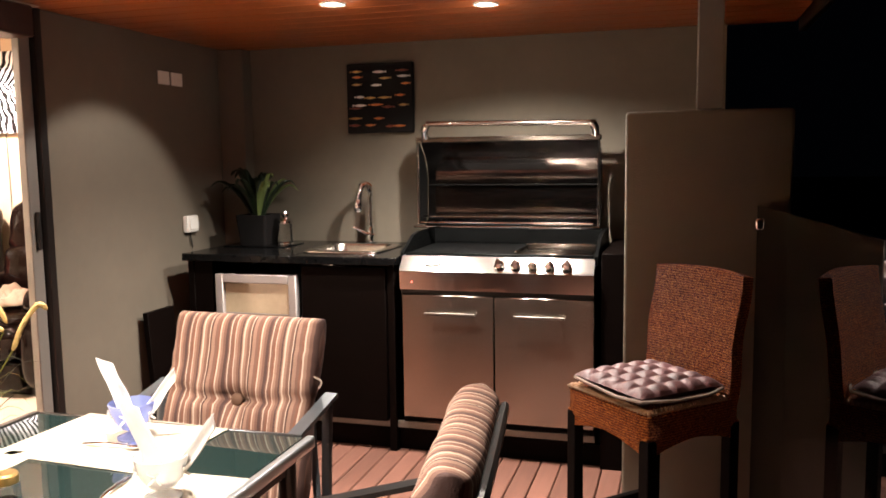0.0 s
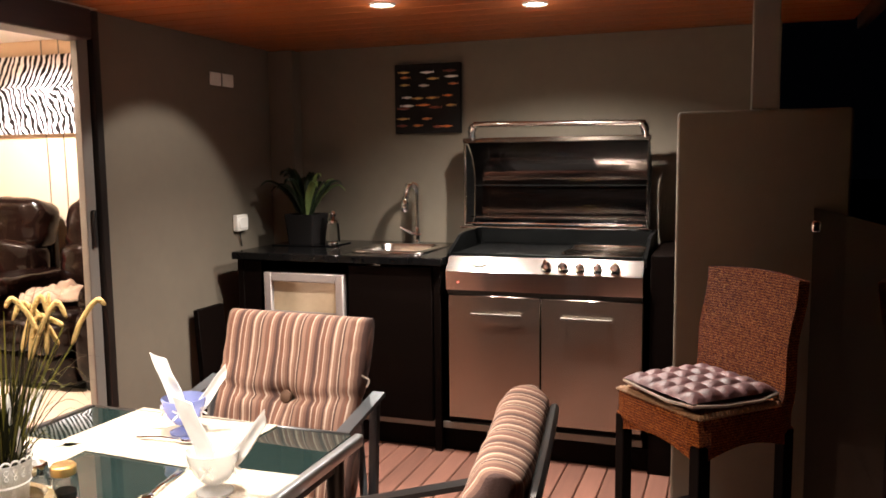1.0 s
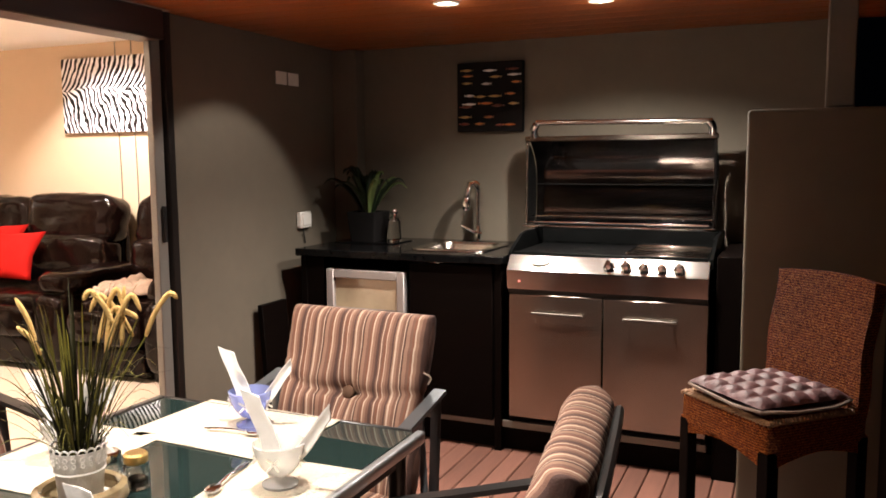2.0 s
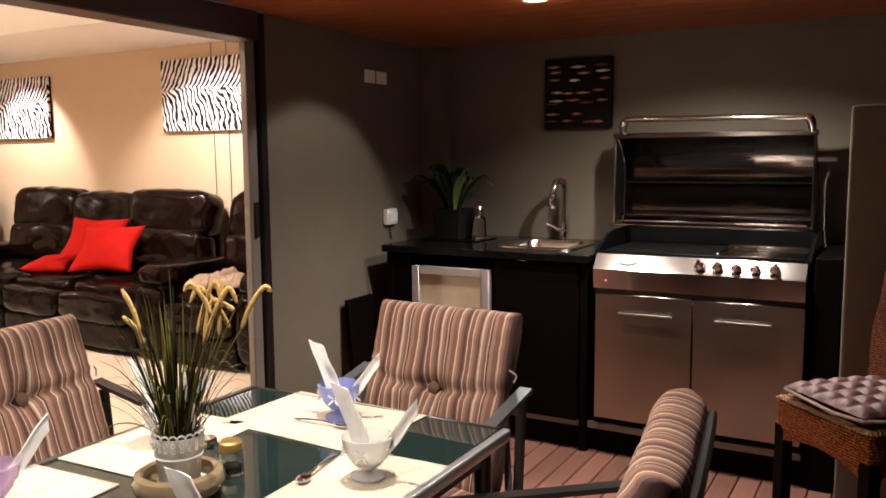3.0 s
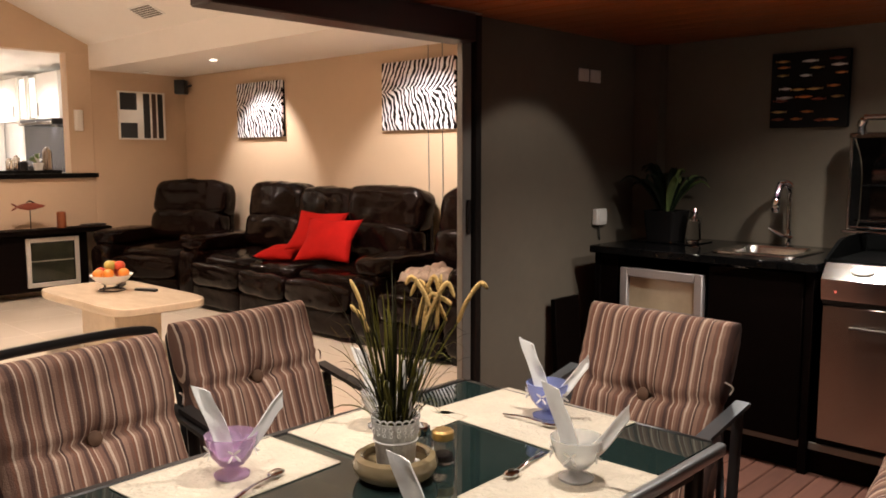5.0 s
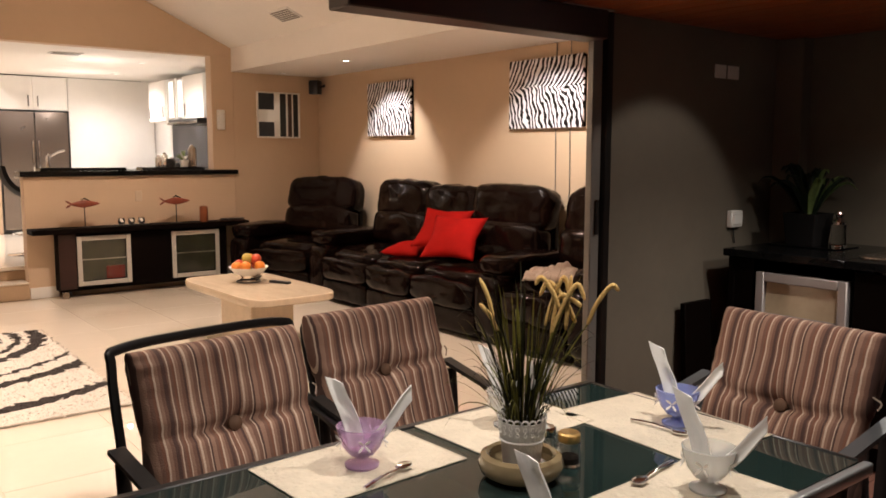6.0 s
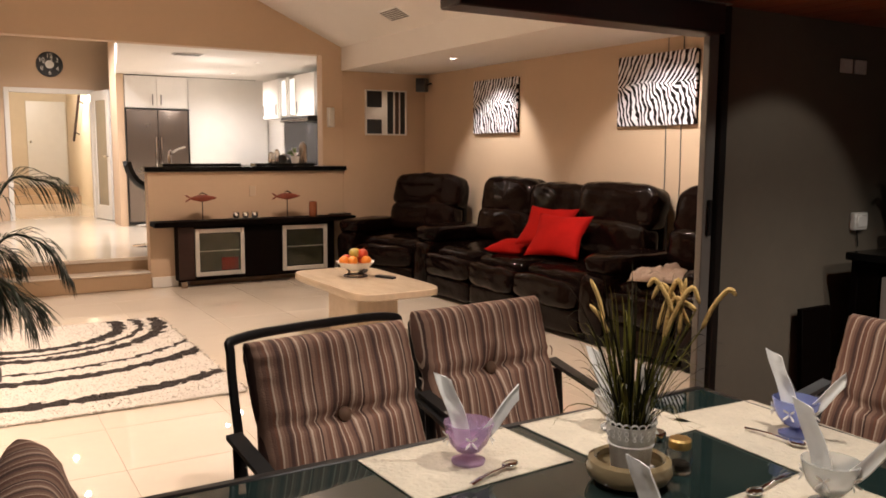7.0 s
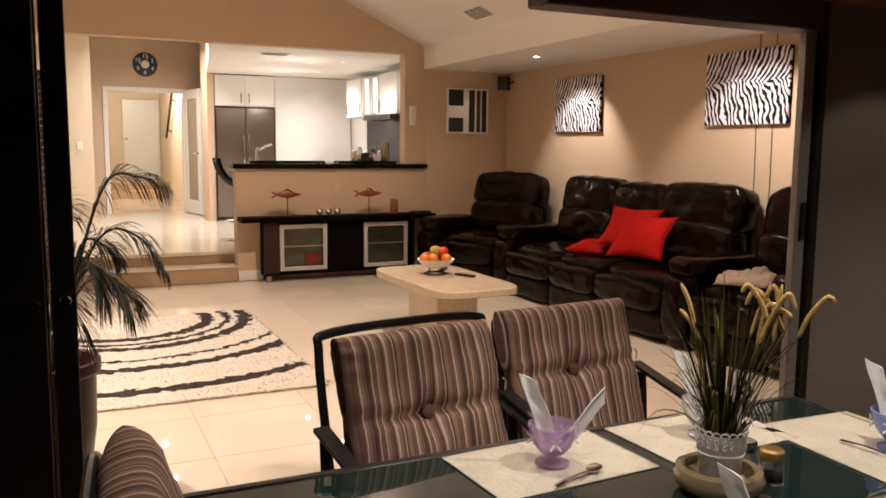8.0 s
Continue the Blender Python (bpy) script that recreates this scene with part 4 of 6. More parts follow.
def tufted(u, v, side):
    x, y = (u - 0.5) * 0.315, (v - 0.5) * 0.315
    e = max(0.0, (1 - abs(2 * u - 1) ** 6) * (1 - abs(2 * v - 1) ** 6)) ** 0.5
    t = abs(math.sin(u * 5 * math.pi)) * abs(math.sin(v * 5 * math.pi))
    return (x, y, side * (0.006 + e * (0.010 + 0.018 * t ** 0.5)) + 0.026)


part("top", sheet(40, 40, lambda u, v: tufted(u, v, 1)), CUSHION_PLUM, cushion, smooth=180)
part("underside", sheet(10, 10, lambda u, v: tufted(u, v, -1)), CUSHION_PLUM, cushion, smooth=180)
bm = bmesh.new()
add_tube(bm, arc([(x, y, 0.024) for x, y in ((-0.156, -0.156), (0.156, -0.156), (0.156, 0.156), (-0.156, 0.156), (-0.156, -0.156))], 3), 0.005, 6)
part("piping", bm, BLANKET, cushion, "pale piping")

# ---- dining table ----
TX0, TX1, TY0, TY1, TZ = -1.69, -0.848, -0.02, 1.772, 0.75
table = thing("glass_dining_table", pose(0, 0, 0), "rectangular outdoor table with dark green glass and metal rim", "dining table")
part("glass_top", boxed(TX0 + 0.028, TX1 - 0.028, TY0 + 0.028, TY1 - 0.012, TZ - 0.012, TZ - 0.003, 0.002), TABLE_GLASS, table, "dark green reflecting glass")
part("rail", boxed(TX1 - 0.024, TX1, TY0, TY1, TZ - 0.030, TZ + 0.001, 0.007, None, 3), SILVER_PAINT, table, "silver rounded side rail")
part("rail", boxed(TX0, TX0 + 0.026, TY0, TY1, TZ - 0.03, TZ, 0.004), CHARCOAL, table)
for y0 in (TY0, TY1 - 0.011):
    part("rail", boxed(TX0 + 0.027, TX1 - 0.034, y0, y0 + 0.011, TZ - 0.03, TZ, 0.003), CHARCOAL, table)
for lx in (TX0 + 0.05, TX1 - 0.05):
    for ly in (TY0 + 0.06, TY1 - 0.06):
        part("leg", tube([(lx, ly, 0.0), (lx, ly, TZ - 0.031)], 0.022, 12), CHARCOAL, table)
for lx in (TX0 + 0.05, TX1 - 0.05):
    part("apron", boxed(lx - 0.012, lx + 0.012, TY0 + 0.085, TY1 - 0.085, TZ - 0.075, TZ - 0.032, 0.003), CHARCOAL, table)
part("cross_bar", boxed(TX0 + 0.063, TX1 - 0.063, 0.86, 0.90, TZ - 0.06, TZ - 0.032, 0.003), CHARCOAL, table)

# ---- dining chairs ----
def back_line(v):
    """The line of the back cushion from its foot to its top: (y, z)."""
    return 0.165 + 0.135 * v + 0.02 * v * v, 0.43 + 0.525 * v


def cushion_back(seed, w=0.50, lift=0.0):
    rnd = random.Random(seed)
    bv = rnd.uniform(0.50, 0.56) + lift

    def f(u, v, side):
        y, z = back_line(min(v, 1.0))
        e = (1 - abs(2 * u - 1) ** 14) ** 0.5 * (1 - abs(2 * v - 1) ** 18) ** 0.5
        r2 = ((u - 0.5) * w / 0.05) ** 2 + ((v - bv) * 0.52 / 0.045) ** 2
        dimple = 0.030 * math.exp(-r2) + 0.024 * math.exp(-((v - bv - 0.02 * (2 * abs(u - 0.5)) ** 1.5 - 0.012 * noise.noise(Vector((u * 5, seed, 4)))) * 0.52 / 0.012) ** 2) * (0.55 + 0.55 * math.exp(-(abs(u - 0.5) / 0.3) ** 2)) + 0.008 * math.exp(-((u - 0.5) * w / 0.02) ** 2) * math.exp(-((v - bv) / 0.2) ** 2)
        ruche = max(0.0, abs(2 * u - 1) - 0.72) / 0.28
        nz = 0.010 * ruche * noise.noise(Vector((u * 3, v * 34, seed * 2.3))) + 0.009 * noise.noise(Vector((u * 4, v * 5, seed * 3.1))) + 0.004 * noise.noise(Vector((u * 9, v * 12, seed * 1.7)))
        t = 0.052 * e + (nz - dimple) * e
        x = (u - 0.5) * w * (1 - 0.03 * math.exp(-((v - bv) / 0.08) ** 2)) + 0.008 * noise.noise(Vector((v * 3, seed, 0)))
        ny, nzv = -0.965, 0.262
        return Vector((x, y + side * t * ny, z + side * t * nzv))

    bm = bmesh.new()
    nx, nyy = 40, 56

    def ease(s):
        return s - 0.86 * math.sin(2 * math.pi * s) / (2 * math.pi)

    grids = []
    for side in (1, -1):
        g = [[bm.verts.new(f(ease(i / nx), ease(j / nyy), side)) for i in range(nx + 1)] for j in range(nyy + 1)]
        for j in range(nyy):
            for i in range(nx):
                q = (g[j][i], g[j][i + 1], g[j + 1][i + 1], g[j + 1][i])
                bm.faces.new(q if side > 0 else q[::-1])
        grids.append(g)
    bmesh.ops.remove_doubles(bm, verts=bm.verts[:], dist=0.0002)
    y, z = back_line(bv)
    return bm, (0, y - 0.012, z + 0.004)


def dining_chair(m, seed, label, frame_mat, hw=0.225, top=0.925, width=0.50, lift=0.0):
    c = thing("dining_chair", m, label, "chair", "chairs round the table")
    bm, at = cushion_back(seed, width, lift)
    back = part("back_cushion", bm, STRIPES, c, "striped button-tufted cushion", smooth=180)
    part("button", lathe([(0.020, 0), (0.019, 0.008), (0.010, 0.013), (0.001, 0.014)], 14, Matrix.Translation(at) @ pose(0, 0, 0, 75, 0, 0)), BUTTON, back, "cloth-covered button")
    bm = puff(0.50, 0.47, 0.085, pose(0, -0.075, 0.425), 10, 7.0, 0.006, seed)
    part("seat_cushion", bm, STRIPES, c, smooth=180)
    part("tie", tube(arc([(0.25, 0.245, 0.80), (0.268, 0.255, 0.785), (0.262, 0.25, 0.765)], 4), 0.0025, 6), BLANKET, back)
    # metal frame
    half = [(0.265, 0.22, 0.40), (hw + 0.012, 0.30, 0.70), (hw + 0.008, 0.352, top - 0.05), (hw - 0.02, 0.365, top - 0.008)]
    hoop = arc([(-x, y, z) for x, y, z in half] + [(0, 0.368, top)] + half[::-1], 6)
    part("back_hoop", tube(hoop, 0.0105, 8, 1.2), frame_mat, c)
    part("back_sling", sheet(1, 6, lambda u, v: (-0.20 + 0.40 * u, back_line(0.88 * v)[0] + 0.064, back_line(0.88 * v)[1]), 0.004), BLACK_PLASTIC, c)
    for s in (-1, 1):
        x = 0.288 * s
        part("arm", sheet(2, 8, lambda u, v: (x + (u - 0.5) * 0.040, -0.27 + 0.55 * v, 0.602 + 0.134 * v), -0.012), frame_mat, c, "flat metal arm")
        part("leg", tube([(x, -0.23, 0.0), (x, -0.245, 0.594)], 0.014, 8, 1.2), frame_mat, c)
        part("leg", tube([(x, 0.26, 0.0), (x, 0.225, 0.40), (x, 0.25, 0.72)], 0.014, 8, 1.2), frame_mat, c)
        part("seat_rail", tube([(x * 0.95, -0.28, 0.375), (x * 0.95, 0.23, 0.365)], 0.013, 8), frame_mat, c)
    part("seat_bar", tube([(-0.275, -0.28, 0.372), (0.275, -0.28, 0.372)], 0.012, 8), frame_mat, c)
    part("seat_bar", tube([(-0.275, 0.22, 0.362), (0.275, 0.22, 0.362)], 0.012, 8), frame_mat, c)
    part("seat_sling", boxed(-0.262, 0.262, -0.27, 0.21, 0.374, 0.379), BLACK_PLASTIC, c)
    return c


def chair_at(bx, by, rz, seed, label, mat, *hoop):
    """Places a chair by the middle of its back's top."""
    o = Vector((bx, by, 0)) - pose(0, 0, 0, 0, 0, rz) @ Vector((0, 0.32, 0))
    return dining_chair(pose(o.x, o.y, 0, 0, 0, rz), seed, label, mat, *hoop)


chair_at(-1.25, 2.19, -3.5, 1, "brown striped cushion chair at the far table end", CHAIR_SILVER, 0.195, 0.90, 0.50, 0.03)
chair_at(-2.185, 1.315, 95, 2, "brown striped cushion chair beside the glass table", CHARCOAL, 0.21, 0.925, 0.485, 0.075)
chair_at(-2.045, 0.757, 98, 3, "brown striped cushion chair with a bare metal hoop", CHARCOAL, 0.250, 0.965, 0.475, 0.085)
chair_at(-0.352, 1.365, -82, 4, "brown striped cushion chair turned towards the table", CHARCOAL)
chair_at(-1.285, -0.02, 176, 5, "brown striped cushion chair at the near table end", CHARCOAL)

# ---- on the table ----
def placemat(x, y, rz, w, d, seed):
    m = sheet(12, 10, lambda u, v: ((u - 0.5) * w, (v - 0.5) * d, 0.0022 + 0.0016 * max(0, noise.noise(Vector((u * 3, v * 3, seed))))), 0.0018)
    ob = solid("placemat", m, MAT_CLOTH, "cream woven placemat on the glass table", "placemat", group="placemats")
    ob.matrix_world = pose(x, y, TZ - 0.003, 0, 0, rz)
    corners = [(-w / 2, -d / 2), (w / 2, -d / 2), (w / 2, d / 2), (-w / 2, d / 2), (-w / 2, -d / 2)]
    for (ax, ay), (bx, by) in zip(corners, corners[1:]):
        part("hem", tube([(ax, ay, 0.0024), (bx, by, 0.0024)], 0.0019, 6), MAT_CLOTH, ob)
    return ob


placemat(-1.31, 1.62, -3, 0.43, 0.31, 1)
placemat(-1.535, 0.87, 3, 0.255, 0.40, 2)
placemat(-1.545, 1.31, 2, 0.25, 0.385, 3)
placemat(-0.985, 1.30, 2, 0.25, 0.36, 4)
placemat(-0.985, 0.80, 1, 0.25, 0.36, 5)


def dessert_cup(x, y, glass, colour, rz=0.0):
    c = thing("dessert_cup", pose(x, y, TZ + 0.001, 0, 0, rz) @ Matrix.Scale(0.92, 4), colour + " glass dessert cup on a short foot", "dessert cup", "dessert cups")
    part("bowl", lathe([(0.008, 0.020), (0.030, 0.030), (0.046, 0.050), (0.055, 0.075), (0.060, 0.098), (0.0565, 0.099), (0.051, 0.076), (0.042, 0.054), (0.026, 0.036), (0.001, 0.031)], 28, None, False), glass, c)
    part("foot", lathe([(0.040, 0.0), (0.041, 0.006), (0.022, 0.013), (0.011, 0.019), (0.013, 0.026)], 28), glass, c)
    for k in range(5):
        a = radians(72 * k)
        for j in range(4):
            bm = puff(0.006, 0.003, 0.020, pose(0, -0.051, 0.066, 28, 90 * j + 45, 0) @ pose(0, 0, 0.012), 2, 2.5)
            bmesh.ops.transform(bm, matrix=pose(0, 0, 0, 0, 0, 72 * k), verts=bm.verts[:])
            part("petal", bm, WHITE_PAINT, c)
    return c


def napkin(x, y, lean, turn, length, w, seed):
    """A folded paper napkin that leans in a cup."""
    def f(u, v):
        s = w * (1 - 0.12 * v)
        return ((u - 0.5) * s + 0.004 * math.sin(v * 5), 0.002 * math.cos((u - 0.5) * 5) + 0.004 * noise.noise(Vector((u * 2, v * 4, seed))), v * length * (1 - 0.16 * u * v))
    ob = solid("paper_napkin", sheet(8, 14, f, 0.0035), PAPER, "white folded paper napkin standing in a cup", "napkin", group="paper napkins")
    ob.matrix_world = pose(x, y, TZ + 0.042, 0, 0, turn) @ pose(0, 0, 0, 0, lean, 0)
    return ob


CUPS = [(-1.522, 0.868, GLASS_PINK, "lilac", 64), (-1.275, 1.645, GLASS_BLUE, "blue", 20), (-0.985, 1.352, GLASS_FROST, "frosted white", 20), (-0.925, 0.865, GLASS_FROST, "clear white", 30), (-1.525, 1.300, GLASS_FROST, "frosted white", 40)]
for k, (cx, cy, g, colour, view) in enumerate(CUPS):
    dessert_cup(cx, cy, g, colour, view)
    cs, sn = math.cos(radians(view)), math.sin(radians(view))
    napkin(cx - 0.010 * cs, cy - 0.010 * sn, -16, view + 4, 0.175, 0.036, k)
    if k != 3:
        napkin(cx + 0.012 * cs, cy + 0.012 * sn, 41, view - 6, 0.165, 0.026, k + 9)


def spoon(x0, y0, x1, y1):
    """A dessert spoon from the tip of its handle to its bowl."""
    a = math.atan2(y1 - y0, x1 - x0)
    ln = math.hypot(x1 - x0, y1 - y0)
    s = thing("dessert_spoon", pose(x0, y0, TZ + 0.004, 0, 0, math.degrees(a)), "shiny steel dessert spoon lying on a placemat", "spoon", "dessert spoons")
    part("handle", tube(arc([(0, 0, 0.002), (ln * 0.4, 0, 0.007), (ln * 0.74, 0, 0.005)], 6), [0.0058] * 4 + [0.004] * 9, 8, 0.35, (0, 0, 1)), CHROME, s)
    part("bowl", puff(0.044, 0.030, 0.012, pose(ln - 0.018, 0, 0.005), 5, 2.3), CHROME, s)
    return s


spoon(-1.405, 0.80, -1.455, 0.945)
spoon(-1.36, 1.572, -1.205, 1.583)
spoon(-1.118, 1.415, -1.085, 1.250)

dish = thing("ceramic_bowl", pose(-1.272, 1.105, TZ - 0.002) @ Matrix.Diagonal((0.74, 0.74, 0.72, 1)), "round cream glazed ceramic bowl with an inward rim", "bowl")
part("body", lathe([(0.06, 0.0), (0.095, 0.004), (0.116, 0.022), (0.123, 0.046), (0.115, 0.068), (0.100, 0.076), (0.091, 0.070), (0.100, 0.046), (0.088, 0.018), (0.001, 0.014)], 40, None, False), GLAZE, dish)
part("base_disc", lathe([(0.001, 0.0005), (0.06, 0.0005)], 24, None, False), GLAZE, dish)
rng = random.Random(3)
for k in range(9):
    a = rng.uniform(0, 6.28)
    part("pebble", puff(0.026, 0.020, 0.015, pose(0.078 * math.cos(a), 0.078 * math.sin(a), 0.026, 0, 0, math.degrees(a)), 3, 2.2), GLAZE if k % 2 else WHITE_PAINT, dish)

grass = thing("potted_grass", pose(-1.271, 1.106, TZ + 0.012) @ Matrix.Diagonal((0.80, 0.80, 0.97, 1)), "ornamental grass with straw seed heads in a white lace-edged tin", "potted plant")
part("pot", lathe([(0.046, 0.0), (0.048, 0.004), (0.056, 0.072), (0.058, 0.074), (0.063, 0.116), (0.060, 0.116), (0.055, 0.07), (0.044, 0.006), (0.001, 0.006)], 36, None, False), material("aged_white_tin", (0.74, 0.72, 0.68), 0.45, vary=0.15, scale=14, bump=0.3, bump_scale=60), grass, "white embossed tin pot")
bm = bmesh.new()
for k in range(20):
    a = 2 * math.pi * k / 20
    m = pose(0, 0, 0, 0, 0, 360 * k / 20)
    ring = [m @ Vector((0.0625, 0.0105 * math.cos(t), 0.116 + 0.009 * math.sin(t))) for t in [math.pi * j / 6 for j in range(7)]]
    add_tube(bm, ring, 0.0022, 5)
    for zz, rr in ((0.105, 0.005), (0.093, 0.004)):
        ring = [m @ Vector((0.0616 + (zz - 0.099) * 0.1, rr * math.cos(t), zz + rr * math.sin(t))) for t in [2 * math.pi * j / 8 for j in range(9)]]
        add_tube(bm, ring, 0.0012, 4)
part("lace_rim", bm, WHITE_METAL, grass, "pierced lace rim")
part("band", lathe([(0.0567, 0.070), (0.0600, 0.073), (0.0578, 0.077)], 36, None, False), WHITE_METAL, grass)
part("soil", lathe([(0.001, 0.108), (0.0575, 0.104)], 20, None, False), SOIL, grass)
rng = random.Random(21)
for k in range(175):
    a, tilt = rng.uniform(0, 6.28), abs(rng.gauss(0, 0.30)) + 0.03 + (0.35 if k >= 150 else 0.0)
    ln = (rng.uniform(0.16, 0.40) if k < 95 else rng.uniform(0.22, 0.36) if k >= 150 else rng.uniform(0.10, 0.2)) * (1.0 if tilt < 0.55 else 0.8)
    r0 = 0.045 * rng.random() ** 0.5
    p0 = Vector((r0 * math.cos(a), r0 * math.sin(a), 0.10))
    d = Vector((math.cos(a) * math.sin(tilt), math.sin(a) * math.sin(tilt), math.cos(tilt)))
    droop = rng.uniform(0.05, 0.55) * ln * (0.3 + tilt)
    out = Vector((d.x, d.y, 0)) * rng.uniform(0.1, 0.6)
    pts = arc([p0, p0 + d * ln * 0.45, p0 + d * ln * 0.8 + out * ln * 0.2 - Vector((0, 0, droop * 0.3)), p0 + d * ln + out * ln * 0.5 - Vector((0, 0, droop))], 3)
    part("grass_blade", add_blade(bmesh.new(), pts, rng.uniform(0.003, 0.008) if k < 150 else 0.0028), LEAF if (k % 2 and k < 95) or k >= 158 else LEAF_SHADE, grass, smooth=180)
view = Vector((math.cos(radians(40)), math.sin(radians(40)), 0))   # across the line from the walk to the pot
away = Vector((-view.y, view.x, 0))
# seed heads: foot and tip across and up, and how far the tip hangs over
for x0, z0, x1, z1, sag in ((-0.078, 0.333, -0.115, 0.419, 0.0), (-0.065, 0.309, -0.112, 0.367, 0.0), (0.163, 0.329, 0.22, 0.412, 0.01), (0.056, 0.321, 0.102, 0.426, 0.048),
                            (0.078, 0.312, 0.136, 0.415, 0.032), (0.132, 0.326, 0.062, 0.412, 0.032), (0.109, 0.316, 0.121, 0.432, 0.0), (0.147, 0.367, 0.09, 0.384, 0.088), (0.093, 0.36, 0.046, 0.426, 0.016)):
    depth = away * rng.uniform(-0.03, 0.03)
    base = view * x0 * 0.2 + Vector((0, 0, 0.12))
    root, tip = view * x0 + depth + Vector((0, 0, z0)), view * x1 + depth + Vector((0, 0, z1))
    part("stem", tube(arc([base, base.lerp(root, 0.55) + Vector((0, 0, 0.012)), root], 5), 0.0016, 5), LEAF, grass)
    run = view * (x1 - x0)
    head = arc([root, root.lerp(tip, 0.5) - run * 0.10 + Vector((0, 0, 0.004)), tip] + ([tip + run * 0.35 - Vector((0, 0, sag))] if sag else []), 5)
    part("seed_head", tube(head, [0.003] + [0.0056] * (len(head) - 3) + [0.0045, 0.002], 8), TAIL, grass, "fluffy straw seed head", smooth=180)
# thin white pieces stand in for reflections and napkin glimpsed between blades
for sx, sz in ((-0.03, 0.19), (0.035, 0.20), (-0.01, 0.15), (0.055, 0.14)):
    b = view * sx * 0.5 + Vector((0, 0, 0.12)) - away * 0.03
    part("white_sliver", puff(0.009, 0.009, 0.07, pose(b.x + view.x * sx * 0.5, b.y, sz + 0.02, 8, sx * 200, 0), 4, 2.2), WHITE_PAINT, grass, "white sliver added for reflections and napkin between the blades")

for jx, jy, jh, jr, lid in ((-1.322, 1.225, 0.050, 0.027, CHROME), (-1.258, 1.236, 0.052, 0.026, BRASS)):
    j = thing("spice_jar", pose(jx, jy, TZ - 0.002), "small glass jar with a metal lid on the table", "jar", "table jars")
    part("glass", lathe([(jr, 0.001), (jr + 0.001, 0.006), (jr, jh * 0.9), (jr * 0.85, jh), (jr * 0.78, jh), (jr * 0.9, jh * 0.86), (jr * 0.92, 0.006), (0.001, 0.005)], 20, None, False), GLASS, j)
    part("lid", lathe([(jr * 0.9, jh + 0.001), (jr * 0.95, jh + 0.004), (jr * 0.95, jh + 0.018), (jr * 0.8, jh + 0.022), (0.001, jh + 0.022)], 20, None, False), lid, j)
    part("filling", lathe([(jr * 0.86, 0.007), (jr * 0.86, jh * 0.35), (0.001, jh * 0.38)], 16), SOIL if lid is BRASS else WHITE_PAINT, j)

# ---- living room ----
for lx, ly in WASH:
    downlight(lx, ly, 2.33, lx > -8)
vent_thing = thing("ceiling_vent", pose(-7.02, 3.52, 2.692, -24.2, 0, 0), "small grey slatted air vent in the raked ceiling", "vent")
part("rim", boxed(-0.19, 0.19, -0.09, 0.09, -0.006, 0.05, 0.003), WHITE_METAL, vent_thing)
for k in range(6):
    part("slat", boxed(-0.17, 0.17, -0.07 + 0.026 * k, -0.055 + 0.026 * k, -0.0105, -0.0065, 0.001), ALU_GREY, vent_thing)


def cushion_block(name, parent, sx, sy, sz, x, y, z, rx=0, rz=0, seed=0, wr=0.021, power=4.2, label=""):
    return part(name, puff(sx, sy, sz, pose(x, y, z, rx, 0, rz), 14, power, wr, seed, 6.0), LEATHER, parent, label, smooth=180)


def recliner(name, m, seats, label, arms=(True, True), seed=0):
    """A leather recliner that faces its own -y; seats: widths from left to right."""
    s = thing(name, m, label, "sofa" if len(seats) > 1 else "armchair")
    total = sum(seats)
    x = -total / 2
    for k, w in enumerate(seats):
        c, q = x + w / 2, seed + k * 3.7
        low = 0.03 if len(seats) == 3 and k == 1 else 0.0
        cushion_block("head_cushion", s, w * 1.12, 0.30, 0.41, c, 0.36, 0.97 - low, -10, 0, q)
        cushion_block("lumbar_cushion", s, w * 1.08, 0.27, 0.34, c, 0.27, 0.70 - low, -8, 0, q + 1)
        cushion_block("seat_cushion", s, w * 0.99, 0.66, 0.20, c, -0.06, 0.44, 3, 0, q + 2)
        cushion_block("footrest", s, w * 0.985, 0.16, 0.22, c, -0.40, 0.34, 0, 0, q + 3)
        cushion_block("front_panel", s, w * 0.985, 0.11, 0.20, c, -0.385, 0.145, 0, 0, q + 4, 0.008, 7.0)
        x += w
    part("base", boxed(-total / 2 + 0.02, total / 2 - 0.02, -0.34, 0.45, 0.0, 0.40, 0.02), LEATHER, s)
    part("back_shell", boxed(-total / 2, total / 2, 0.40, 0.50, 0.06, 0.98, 0.04, None, 3), LEATHER, s)
    for side, there in zip((-1, 1), arms):
        if there:
            ax = side * (total / 2 + 0.13)
            cushion_block("arm_pad", s, 0.29, 0.80, 0.17, ax, -0.02, 0.60, 0, 0, seed + 20 + side)
            cushion_block("arm_front", s, 0.27, 0.20, 0.46, ax, -0.35, 0.30, 0, 0, seed + 24 + side, 0.01)
            part("arm_body", boxed(ax - 0.115, ax + 0.115, -0.38, 0.44, 0.0, 0.56, 0.03, None, 2), LEATHER, s)
    return s


recliner("leather_sofa", pose(-5.89, 4.31, 0), (0.79, 0.70, 0.82), "dark brown leather three-seat reclining sofa with shiny creases", seed=1)
recliner("leather_armchair", pose(-7.88, 4.14, 0, 0, 0, 20), (0.86,), "dark brown leather recliner armchair in the corner", seed=40)
recliner("leather_armchair", pose(-4.13, 4.33, 0, 0, 0, 0), (0.66,), "dark brown leather recliner armchair with a throw", (False, True), seed=60)


